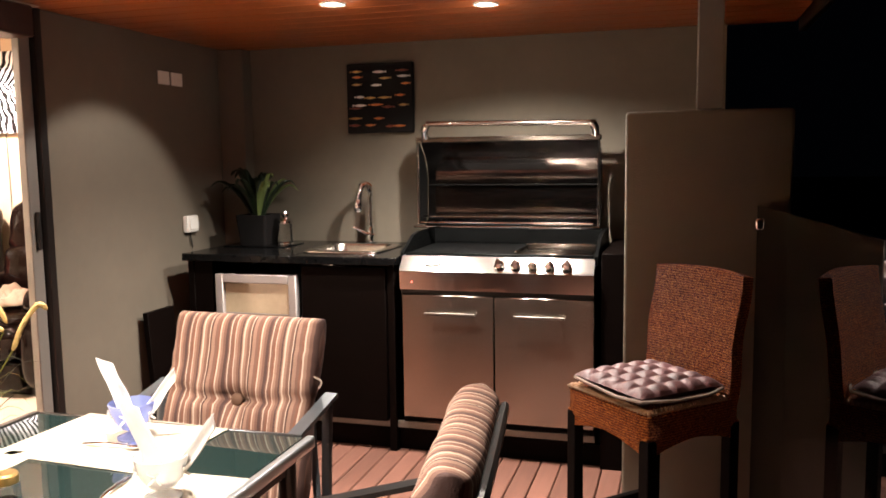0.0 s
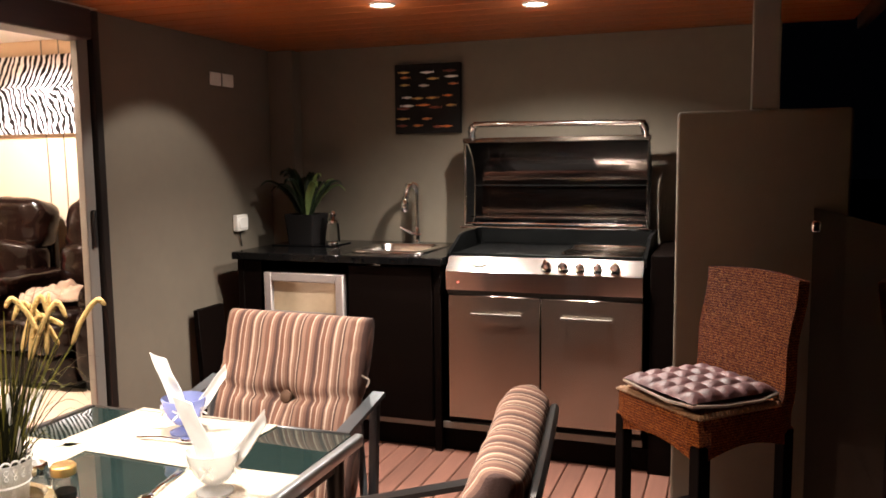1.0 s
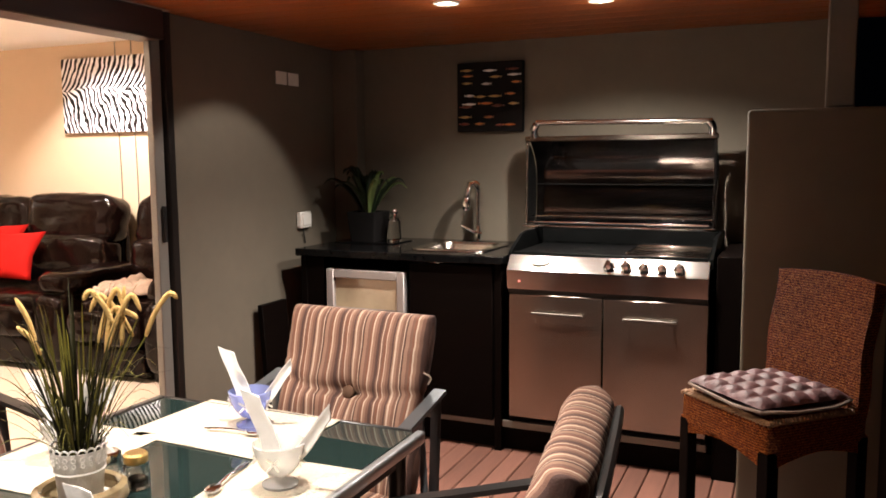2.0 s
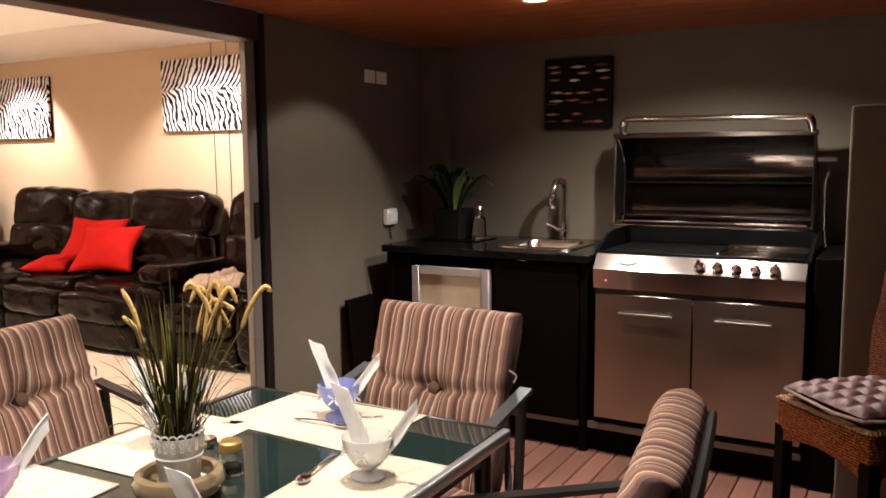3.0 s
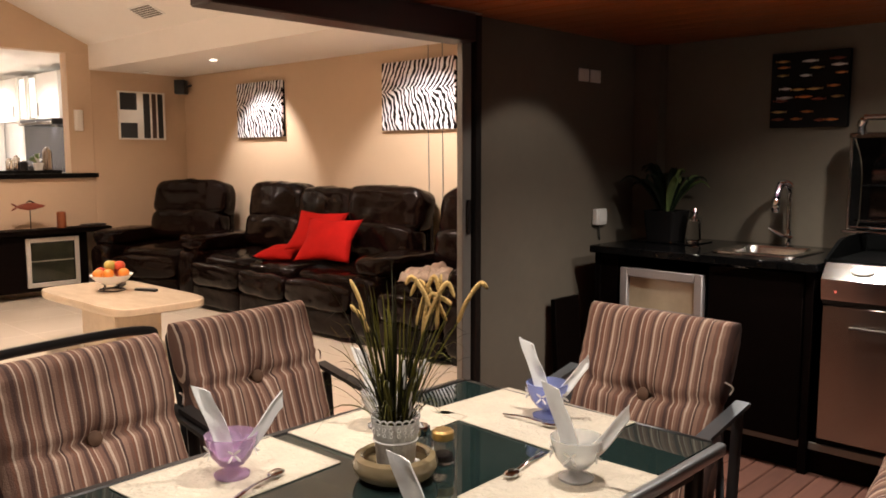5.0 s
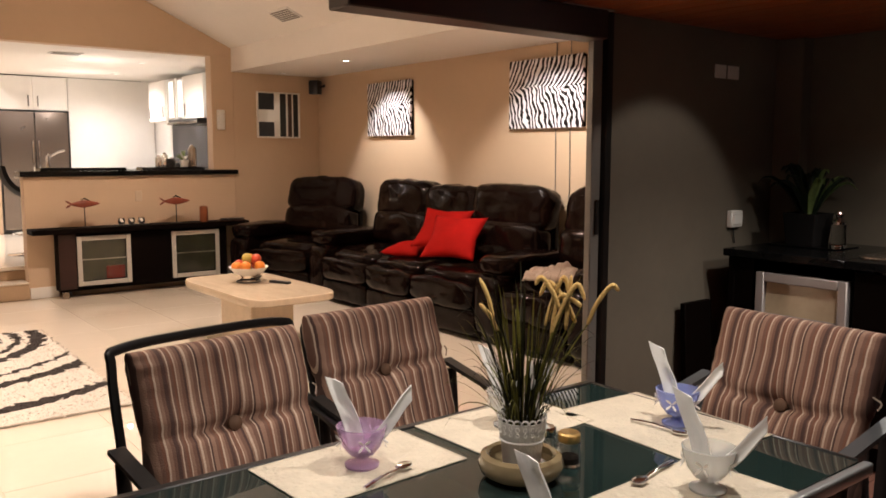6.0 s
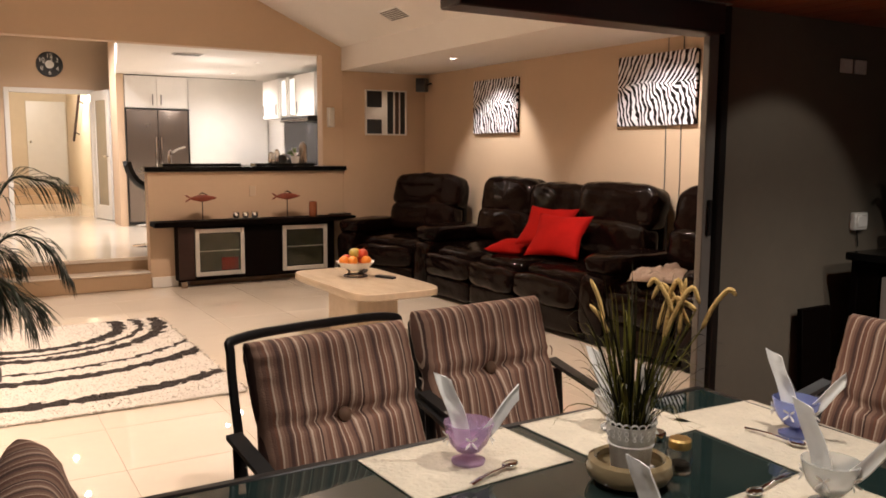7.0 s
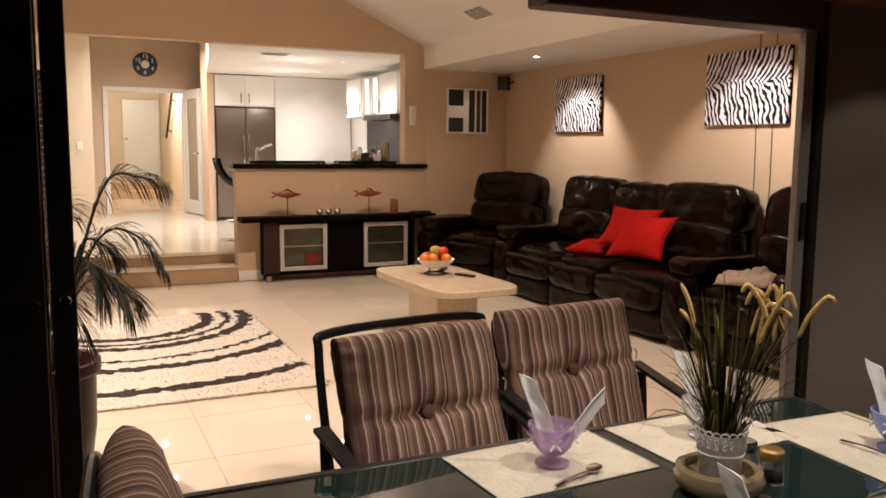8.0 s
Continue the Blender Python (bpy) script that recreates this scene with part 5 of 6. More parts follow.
def pillow(x, y, z, rx, ry, rz, size, thick, label):
    """A soft square pillow with pointed corners and pulled-in sides."""
    def f(u, v, side):
        a, b = 2 * u - 1, 2 * v - 1
        pull = 0.88 + 0.12 * abs(a * b)
        fill = ((1 - a * a) * (1 - b * b)) ** 0.42
        crease = 0.010 * noise.noise(Vector((a * 2.2, b * 2.2, size * 31 + side)))
        return (a * size / 2 * (pull + 0.06 * b * b), side * (0.004 + (thick / 2 + crease) * fill), b * size / 2 * (pull + 0.06 * a * a))
    bm = bmesh.new()
    for side in (-1, 1):
        g = [[bm.verts.new(f(i / 18, j / 18, side)) for i in range(19)] for j in range(19)]
        for j in range(18):
            for i in range(18):
                q = (g[j][i], g[j][i + 1], g[j + 1][i + 1], g[j + 1][i])
                bm.faces.new(q if side < 0 else q[::-1])
    bmesh.ops.remove_doubles(bm, verts=bm.verts[:], dist=0.009)
    ob = solid("throw_pillow", bm, RED_CLOTH, label, "pillow", group="red pillows", smooth=180)
    ob.matrix_world = pose(x, y, z, rx, ry, rz)
    return ob


pillow(-5.622, 4.27, 0.786, -46, 2, 28, 0.43, 0.13, "bright red velvet pillow leaning on the sofa back")
pillow(-5.339, 4.17, 0.738, -47, 1, 30, 0.45, 0.14, "bright red velvet pillow in front of another")
pillow(-5.988, 4.172, 0.585, -82, 0, 25, 0.36, 0.11, "red velvet pillow lying flat on the seat")


def rumple(u, v):
    a, b = 2 * u - 1, 2 * v - 1
    h = max(0.0, (1 - a ** 4) * (1 - b ** 4))
    n = noise.noise(Vector((a * 1.6, b * 2.6, 4.2))) + 0.5 * abs(noise.noise(Vector((a * 4.5, b * 5.5, 1.2))))
    return (a * 0.19 + 0.035 * noise.noise(Vector((b * 3, a, 8.8))), b * 0.15 + 0.035 * noise.noise(Vector((a * 3, b, 2.1))), 0.006 + h ** 0.5 * (0.055 + 0.075 * n))


throw = solid("throw_blanket", sheet(36, 30, rumple, 0.006), BLANKET, "crumpled taupe throw on the armchair seat", "blanket", smooth=180)
throw.matrix_world = pose(-4.12, 4.09, 0.545, 0, 0, 35)

# pictures
def zebra_canvas(x0, x1, z0, z1):
    t = thing("zebra_canvas", pose((x0 + x1) / 2, ZW - 0.001, (z0 + z1) / 2), "zebra stripe canvas on the cream wall", "picture", "zebra canvases")
    w, h = (x1 - x0) / 2, (z1 - z0) / 2
    part("canvas", boxed(-w, w, -0.045, -0.02, -h, h, 0.004), ZEBRA, t, "black and white zebra print")
    part("stretcher", boxed(-w + 0.006, w - 0.006, -0.0195, 0.0, -h + 0.006, h - 0.006), BLACK_WOOD, t)


zebra_canvas(-7.66, -6.86, 1.615, 2.175)
zebra_canvas(-5.39, -4.53, 1.64, 2.215)
for wx in (-4.86, -4.70):
    wc = thing("wall_cable", pose(wx, ZW, 0), "thin cable running behind the zebra canvas", "cable", "wall cables")
    part("upper_run", tube([(0, -0.008, 2.329), (0, -0.007, 2.218)], 0.004, 6), ALU_GREY, wc)
    part("lower_run", tube([(0, -0.007, 1.636), (0.006, -0.007, 1.2), (0, -0.010, 0.7)], 0.004, 6), ALU_GREY, wc)

pic = thing("stripe_picture", pose(KW, 4.325, 1.87), "framed picture with black blocks and brown stripes", "picture")
part("backing", boxed(0.001, 0.02, -0.27, 0.27, -0.262, 0.262, 0.002), WHITE_PAINT, pic)
for a, b, c, d in ((-0.27, -0.255, -0.262, 0.262), (0.255, 0.27, -0.262, 0.262)):
    part("frame_stile", boxed(0.0205, 0.032, a, b, c, d, 0.002), WHITE_PAINT, pic)
for c in (-0.262, 0.247):
    part("frame_rail", boxed(0.0205, 0.032, -0.254, 0.254, c, c + 0.015, 0.002), WHITE_PAINT, pic)
STRIPE_BROWN = material("brown_print_ink", (0.06, 0.028, 0.018), 0.6)
for a, b, c, d, mt in ((-0.25, -0.06, 0.06, 0.245, BLACK_PLASTIC), (-0.25, -0.06, -0.245, -0.08, BLACK_PLASTIC), (0.015, 0.09, -0.245, 0.245, BLACK_PLASTIC), (0.115, 0.165, -0.245, 0.245, STRIPE_BROWN), (0.185, 0.245, -0.245, 0.245, BLACK_PLASTIC)):
    part("print_block", boxed(0.0205, 0.023, a, b, c, d), mt, pic)

spk = thing("wall_speaker", pose(-8.68, 4.745, 2.20, 0, 0, -50), "small black loudspeaker high in the corner", "speaker")
part("cabinet", boxed(-0.065, 0.065, -0.06, 0.06, -0.08, 0.08, 0.012, None, 2), BLACK_PLASTIC, spk)
part("bracket", tube([(0, 0.06, 0), (0, 0.12, 0.02)], 0.012, 8), BLACK_PLASTIC, spk)
part("cone", lathe([(0.001, 0.004), (0.02, 0.006), (0.045, -0.001), (0.05, 0.002)], 20, pose(0, -0.0605, 0.0, 90, 0, 0), False), CHARCOAL, spk)

# coffee table
ct = thing("coffee_table", pose(-5.67, 2.55, 0, 0, 0, 1), "cream travertine coffee table with bowed sides and block base", "coffee table")
bm = bmesh.new()
outline = []
for k in range(40):
    a = 2 * math.pi * k / 40
    cx, sy = math.cos(a), math.sin(a)
    outline.append((0.665 * math.copysign(abs(cx) ** 0.30, cx), 0.345 * math.copysign(abs(sy) ** 0.36, sy)))
rows = []
for z, sc in ((0.405, 0.985), (0.412, 1.0), (0.45, 1.0), (0.457, 0.99)):
    rows.append([bm.verts.new((x * sc, y * sc, z)) for x, y in outline])
for a, b in zip(rows, rows[1:]):
    for k in range(40):
        bm.faces.new((a[k], a[(k + 1) % 40], b[(k + 1) % 40], b[k]))
bm.faces.new(rows[0][::-1])
bm.faces.new(rows[-1])
part("top", bm, TRAVERTINE, ct)
part("pedestal", boxed(-0.26, 0.26, -0.17, 0.17, 0.035, 0.404, 0.01), TRAVERTINE, ct)
part("plinth", boxed(-0.38, 0.38, -0.24, 0.24, 0.0, 0.034, 0.006), TRAVERTINE, ct)

fb = thing("fruit_bowl", pose(-5.82, 2.56, 0.458), "white fruit bowl on a wire stand full of fruit", "fruit bowl")
part("bowl", lathe([(0.05, 0.055), (0.10, 0.075), (0.14, 0.115), (0.148, 0.118), (0.105, 0.07), (0.05, 0.050)], 28, None, False), WHITE_METAL, fb)
part("wire_ring", tube([(0.09 * math.cos(a), 0.09 * math.sin(a), 0.006) for a in [2 * math.pi * k / 20 for k in range(21)]], 0.005, 6), CHARCOAL, fb)
for k in range(4):
    a = 0.4 + 1.57 * k
    part("wire_leg", tube(arc([(0.09 * math.cos(a), 0.09 * math.sin(a), 0.006), (0.06 * math.cos(a), 0.06 * math.sin(a), 0.035), (0.095 * math.cos(a), 0.095 * math.sin(a), 0.068)], 4), 0.004, 6), CHARCOAL, fb)
rng = random.Random(8)
for k, (fx, fy, fz, mt) in enumerate(((-0.06, -0.05, 0.13, FRUIT_R), (0.06, -0.05, 0.13, FRUIT_O), (0.0, 0.06, 0.13, FRUIT_R), (0.09, 0.05, 0.13, FRUIT_O), (-0.085, 0.05, 0.13, FRUIT_G), (0.02, -0.02, 0.185, FRUIT_G), (-0.03, 0.02, 0.175, FRUIT_O), (0.05, 0.04, 0.18, FRUIT_R), (0.0, -0.095, 0.125, FRUIT_O))):
    f = solid("piece_of_fruit", puff(0.078, 0.078, 0.074, None, 6, 2.1, 0.002, k), mt, ("red apple", "ripe orange", "green-yellow pear")[(FRUIT_R, FRUIT_O, FRUIT_G).index(mt)] + " heaped in the fruit bowl", "fruit", group="fruit in the bowl", smooth=180)
    f.matrix_world = pose(-5.82 + fx, 2.56 + fy, 0.458 + fz)
for rx, ry, rz in ((-5.62, 2.72, 25), (-5.95, 2.68, -40)):
    r = thing("remote_control", pose(rx, ry, 0.458, 0, 0, rz), "black remote control on the coffee table", "remote", "remote controls")
    part("case", boxed(-0.09, 0.09, -0.022, 0.022, 0.0, 0.018, 0.005), BLACK_PLASTIC, r)
    part("keys", boxed(-0.07, 0.05, -0.014, 0.014, 0.0185, 0.0205), CHARCOAL, r)

# display cabinet below the half wall
cab = thing("display_cabinet", pose(-8.70, 2.71, 0), "low black-brown cabinet with two silver-framed glass doors", "cabinet")
part("top", boxed(-0.09, 0.17, -1.10, 1.10, 0.645, 0.695, 0.004), BLACK_WOOD, cab, "overhanging black top board")
part("carcass", boxed(-0.09, 0.085, -0.86, 0.86, 0.07, 0.644, 0.004), BLACK_WOOD, cab)
for y0 in (-0.84, 0.78):
    part("foot", boxed(0.06, 0.10, y0, y0 + 0.06, 0.0, 0.069, 0.003), STEEL, cab)
    part("foot", boxed(-0.08, -0.04, y0, y0 + 0.06, 0.0, 0.069, 0.003), STEEL, cab)
part("middle_door", boxed(0.086, 0.104, -0.165, 0.235, 0.09, 0.635, 0.003), BLACK_WOOD, cab)
part("side_strip", boxed(0.086, 0.10, 0.78, 0.86, 0.09, 0.635, 0.003), BLACK_WOOD, cab)
part("side_strip", boxed(0.086, 0.10, -0.86, -0.70, 0.09, 0.635, 0.003), DARK_TIMBER, cab)
for y0, y1 in ((-0.693, -0.175), (0.249, 0.770)):
    dr = part("glass_door", boxed(0.098, 0.104, y0 + 0.045, y1 - 0.045, 0.165, 0.565), CABINET_GLASS, cab, "dark glass door panel")
    for a, b in ((y0, y0 + 0.044), (y1 - 0.044, y1)):
        part("stile", boxed(0.09, 0.112, a, b, 0.115, 0.61, 0.003), ALU_PALE, dr)
    for c in (0.115, 0.566):
        part("rail", boxed(0.09, 0.112, y0 + 0.0445, y1 - 0.0445, c, c + 0.044, 0.003), ALU_PALE, dr)
    part("inner_back", boxed(0.0865, 0.0875, y0 + 0.05, y1 - 0.05, 0.17, 0.56), material("cabinet_lining", (0.085, 0.085, 0.06), 0.6, vary=0.5, scale=9), dr)
    part("inner_shelf", boxed(0.087, 0.096, y0 + 0.05, y1 - 0.05, 0.37, 0.38), WHITE_PAINT, dr)
part("folded_cloth", boxed(0.088, 0.096, -0.42, -0.24, 0.17, 0.30, 0.004), RED_CLOTH, cab, "red cloth behind the glass")


def fish_figure(y, z0, flip):
    t = thing("fish_ornament", pose(-8.60, y, z0), "carved red wooden fish on a thin metal stand", "ornament", "fish ornaments")
    part("stand", lathe([(0.05, 0.0), (0.052, 0.008), (0.012, 0.016), (0.005, 0.02), (0.005, 0.205)], 16), CHARCOAL, t)
    s = 1 if flip else -1
    part("body", lathe([(0.002, -0.15), (0.014, -0.12), (0.036, -0.03), (0.038, 0.02), (0.022, 0.09), (0.008, 0.125)], 14, pose(0, 0, 0.235, 90 * s, 0, 0) @ Matrix.Diagonal((0.5, 1, 1, 1))), FISH_WOOD, t)
    for k in (-1, 1):
        part("tail_fin", tube([(0, -0.115 * s, 0.235), (0, -0.15 * s, 0.235 + 0.022 * k), (0, -0.172 * s, 0.235 + 0.034 * k)], [0.007, 0.010, 0.004], 6), FISH_WOOD, t)
    part("dorsal_fin", tube([(0, 0.05 * s, 0.268), (0, 0.0, 0.29), (0, -0.03 * s, 0.275)], [0.004, 0.008, 0.003], 6), BLACK_WOOD, t)


fish_figure(2.105, 0.696, True)
fish_figure(3.02, 0.696, True)
tray = thing("tealight_tray", pose(-8.62, 2.56, 0.696), "dark tray with small shiny tealight holders", "candle tray")
part("plate", boxed(-0.06, 0.06, -0.16, 0.16, 0.0, 0.012, 0.004), BLACK_PLASTIC, tray)
for k in range(3):
    part("holder", lathe([(0.022, 0.0125), (0.035, 0.03), (0.036, 0.075), (0.031, 0.075), (0.03, 0.03), (0.001, 0.02)], 16, pose(0, -0.1 + 0.1 * k, 0), False), CHROME, tray)
    part("wax", lathe([(0.018, 0.022), (0.018, 0.034), (0.001, 0.035)], 12, pose(0, -0.1 + 0.1 * k, 0)), WHITE_PAINT, tray)
cd = thing("pillar_candle", pose(-8.63, 3.33, 0.696), "amber pillar candle on the display cabinet", "candle")
part("wax", lathe([(0.042, 0.0), (0.045, 0.006), (0.044, 0.16), (0.036, 0.168), (0.02, 0.16), (0.001, 0.158)], 20, None, False), CANDLE, cd)
part("wick", tube([(0, 0, 0.157), (0.002, 0, 0.178)], 0.002, 5), BLACK_PLASTIC, cd)
mg = thing("magazine", pose(-8.61, 3.62, 0.696, 0, 0, 12), "dark magazines stacked on the cabinet top", "magazine")
part("cover", boxed(-0.06, 0.09, -0.10, 0.12, 0.0, 0.014, 0.002), DARK_TIMBER, mg)
part("cover", boxed(-0.05, 0.08, -0.09, 0.13, 0.0145, 0.028, 0.002), BLACK_PLASTIC, mg)
ws = thing("wall_socket", pose(KW, 2.70, 0.985), "cream power socket on the half wall", "socket")
part("plate", boxed(0.001, 0.009, -0.035, 0.035, -0.055, 0.055, 0.003), SOCKET_CREAM, ws)
part("rocker", boxed(0.0095, 0.013, -0.012, 0.012, 0.01, 0.03, 0.002), SOCKET_CREAM, ws)

# rug, one shaggy thing
rug = thing("shaggy_rug", Matrix.Identity(4), "cream shaggy rug with dark brown curved bands on the tiles", "rug")
part("backing", boxed(-7.17, -4.72, -0.75, 1.345, 0.001, 0.0155, 0.003), RUG, rug)
rng = np.random.default_rng(4)
count = 26000
verts, faces = [], []
xs, ys = rng.uniform(-7.18, -4.70, count), rng.uniform(-0.76, 1.36, count)
an, hs = rng.uniform(0, 6.283, count), rng.uniform(0.013, 0.021, count)
for k in range(count):
    c, s = math.cos(an[k]), math.sin(an[k])
    b = len(verts)
    x, y, hh = xs[k], ys[k], hs[k]
    verts += [(x - 0.006 * s, y + 0.006 * c, 0.012), (x + 0.006 * s, y - 0.006 * c, 0.012), (x + 0.012 * c + 0.004 * s, y + 0.012 * s - 0.004 * c, hh), (x + 0.024 * c, y + 0.024 * s, hh * 0.75)]
    faces += [(b, b + 1, b + 2), (b, b + 2, b + 3)]
me = bpy.data.meshes.new("pile")
me.from_pydata(verts, [], faces)
me.materials.append(RUG)
pile = new("pile", me)
pile.parent = rug
tagged(pile, "shaggy cream and brown pile", kind="stuff")

# palm in a pot
palm = thing("potted_palm", pose(-3.62, -0.17, 0), "tall feathery palm in a brown glazed pot", "potted plant")
part("pot", lathe([(0.14, 0.0), (0.15, 0.01), (0.19, 0.30), (0.195, 0.52), (0.215, 0.535), (0.215, 0.575), (0.19, 0.575), (0.175, 0.50), (0.001, 0.49)], 32, None, False), POT_BROWN, palm)
part("soil", lathe([(0.001, 0.50), (0.176, 0.496)], 20, None, False), SOIL, palm)
rng = random.Random(17)
FRONDS = [(0.50, 0.80, 0.05), (0.52, 0.56, 0.08), (0.42, 0.34, 0.05), (0.36, 0.40, 0.12), (-0.25, 0.85, 0.1), (-0.40, 0.6, -0.2), (0.12, 0.66, -0.2), (0.26, 0.44, 0.10), (0.30, 0.52, -0.02), (0.18, 0.30, 0.16)]
for k, (fy, fz, fx) in enumerate(FRONDS):
    p0 = Vector((rng.uniform(-0.04, 0.04), rng.uniform(-0.04, 0.04), 0.50))
    tip = p0 + Vector((fx, fy * 0.92, fz - 0.05 - 0.10 * (k % 2)))
    mid = p0 + Vector((fx * 0.45, fy * 0.42, fz * 0.80 + 0.10))
    top = p0 + Vector((fx * 0.8, fy * 0.72, fz * 0.97 + 0.03))
    spine = arc([p0, mid, top, tip], 9)
    bm = bmesh.new()
    add_tube(bm, spine, [0.008 * (1 - 0.8 * j / len(spine)) for j in range(len(spine))], 5)
    frond = part("frond", bm, LEAF_DARK, palm, smooth=180)
    bm = bmesh.new()
    for j in range(7, len(spine) - 1):
        d = (spine[j + 1] - spine[j]).normalized()
        side = d.cross(Vector((0, 0, 1))).normalized()
        ln = (0.12 if fz > 0.5 else 0.22) * math.sin(math.pi * (0.15 + 0.85 * (j - 6) / (len(spine) - 6))) + 0.03
        for sgn in (-1, 1):
            for h in (0.0, 0.5):
                a = spine[j].lerp(spine[j + 1], h)
                out = (side * sgn * rng.uniform(0.4, 0.9) + d * rng.uniform(0.5, 0.9) + Vector((0, 0, sgn * 0.45 - rng.uniform(0.15, 0.65)))).normalized()
                add_blade(bm, arc([a, a + out * ln * 0.5 + Vector((0, 0, 0.012)), a + out * ln - Vector((0, 0, 0.03))], 2), 0.0062)
    part("leaflet_fan", bm, LEAF_DARK, frond, smooth=180)

# ---- kitchen ----
solid("granite_bar_counter", boxed(KW - 0.22, KW + 0.05, 1.575, 3.80, 1.20, 1.25, 0.005), GRANITE, "black granite bar top on the half wall", "worktop")
kb = thing("kitchen_island_bench", pose(0, 0, 0), "white kitchen bench behind the bar", "bench")
part("body", boxed(-9.72, -9.05, 1.92, 4.2, KF, 1.16, 0.004), WHITE_PAINT, kb)
part("top", boxed(-9.75, -9.035, 1.70, 4.22, 1.161, 1.195, 0.003), material("pale_stone_top", (0.62, 0.56, 0.48), 0.2, vary=0.1), kb, "pale stone benchtop")
for y0, y1 in ((1.86, 2.73), (2.9, 3.62)):
    solid("serving_board", boxed(-9.50, -9.28, y0, y1, 1.1955, 1.275, 0.004), GRANITE, "black raised bench ledge", "bench ledge", group="bench ledges")
kt = thing("kitchen_tap", pose(-9.42, 1.97, 1.195 + 0.081), "chrome kitchen mixer tap", "tap")
part("stem", tube([(0, 0, 0), (0, 0, 0.12), (0, 0.02, 0.14)], 0.018, 10), CHROME, kt)
part("spout", tube([(0, 0.0, 0.10), (0.0, 0.10, 0.16), (0, 0.17, 0.18)], 0.012, 8), CHROME, kt)

fr = thing("refrigerator", pose(-12.7, 2.53, KF), "large dark stainless two-door refrigerator", "refrigerator")
FR_STEEL = material("dark_fridge_steel", (0.19, 0.155, 0.13), 0.27, 0.9, vary=0.05, scale=0.4)
part("body", boxed(-0.7, -0.03, -0.445, 0.445, 0.02, 1.72, 0.004), BLACK_PLASTIC, fr)
for y0, y1 in ((-0.44, 0.0), (0.006, 0.44)):
    dr = part("door", boxed(-0.029, 0.0, y0, y1, 0.06, 1.70, 0.006), FR_STEEL, fr, "brushed steel door")
    hy = -0.035 if y0 < 0 else 0.041
    part("handle", boxed(0.012, 0.03, hy - 0.009, hy + 0.009, 0.75, 1.30, 0.004), CHROME, dr)
for y0 in (-0.455, 0.446):
    part("side_gable", boxed(-0.68, 0.01, y0, y0 + 0.009, 0.0, 1.72), BLACK_PLASTIC, fr)


def white_unit(name, x0, x1, y0, y1, z0, z1, faces, label, group=""):
    """A white cabinet; faces: rows of (axis, a0, a1, handle side)."""
    u = thing(name, Matrix.Identity(4), label, "cabinet", group)
    part("carcass", boxed(x0, x1, y0, y1, z0, z1, 0.002), WHITE_PAINT, u)
    for ax, a0, a1, hs in faces:
        if ax == "x":
            dr = part("door", boxed(x1 + 0.001, x1 + 0.02, a0 + 0.002, a1 - 0.002, z0 + 0.004, z1 - 0.004, 0.002), WHITE_PAINT, u)
            hp = a1 - 0.06 if hs > 0 else a0 + 0.06
            part("handle", boxed(x1 + 0.03, x1 + 0.042, hp - 0.008, hp + 0.008, z0 + 0.05, z0 + 0.20, 0.003), ALU_GREY, dr)
        else:
            dr = part("door", boxed(a0 + 0.002, a1 - 0.002, y0 - 0.02, y0 - 0.001, z0 + 0.004, z1 - 0.004, 0.002), WHITE_PAINT, u)
            hp = a1 - 0.06 if hs > 0 else a0 + 0.06
            part("handle", boxed(hp - 0.008, hp + 0.008, y0 - 0.042, y0 - 0.03, z0 + 0.05, z0 + 0.20, 0.003), ALU_GREY, dr)
    return u


white_unit("over_fridge_cabinet", -13.4, -12.74, 2.085, 2.975, 2.03, 2.495, (("x", 2.085, 2.53, 1), ("x", 2.53, 2.975, -1)), "white cabinet above the refrigerator")
white_unit("pantry_cabinet", -13.4, -12.80, 2.99, 4.24, KF, 2.505, (("x", 3.00, 4.22, -1),), "tall plain white pantry cabinet")
white_unit("upper_cabinet", -12.0, -11.33, 3.92, 4.245, 1.87, 2.42, (("y", -12.0, -11.67, -1), ("y", -11.67, -11.33, 1)), "white wall cabinet over the bench", "wall cabinets")
white_unit("upper_cabinet", -10.64, -9.98, 3.92, 4.245, 1.87, 2.42, (("y", -10.64, -9.98, -1),), "white wall cabinet over the bench", "wall cabinets")
white_unit("upper_cabinet", -9.80, -9.0, 3.92, 4.245, 1.87, 2.42, (("y", -9.80, -9.0, -1),), "white wall cabinet over the bench", "wall cabinets")
lit = thing("lit_glass_cabinet", Matrix.Identity(4), "glass-fronted wall cabinet lit from inside", "cabinet")
part("carcass", boxed(-11.325, -10.645, 4.12, 4.245, 1.87, 2.42), WHITE_PAINT, lit)
for a0 in (-11.30, -10.96):
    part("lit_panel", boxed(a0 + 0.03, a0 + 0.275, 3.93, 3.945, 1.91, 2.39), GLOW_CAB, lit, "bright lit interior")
    for b0 in (a0, a0 + 0.275):
        part("stile", boxed(b0, b0 + 0.03, 3.90, 3.92, 1.87, 2.42, 0.002), WHITE_PAINT, lit)
lit2 = thing("lit_glass_cabinet", Matrix.Identity(4), "narrow glass cabinet lit from inside", "cabinet")
part("carcass", boxed(-9.97, -9.81, 4.12, 4.245, 1.87, 2.42), WHITE_PAINT, lit2)
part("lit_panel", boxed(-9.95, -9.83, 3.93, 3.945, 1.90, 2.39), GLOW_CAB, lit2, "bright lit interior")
hoodk = thing("range_hood", Matrix.Identity(4), "dark slim range hood below the wall cabinets", "range hood")
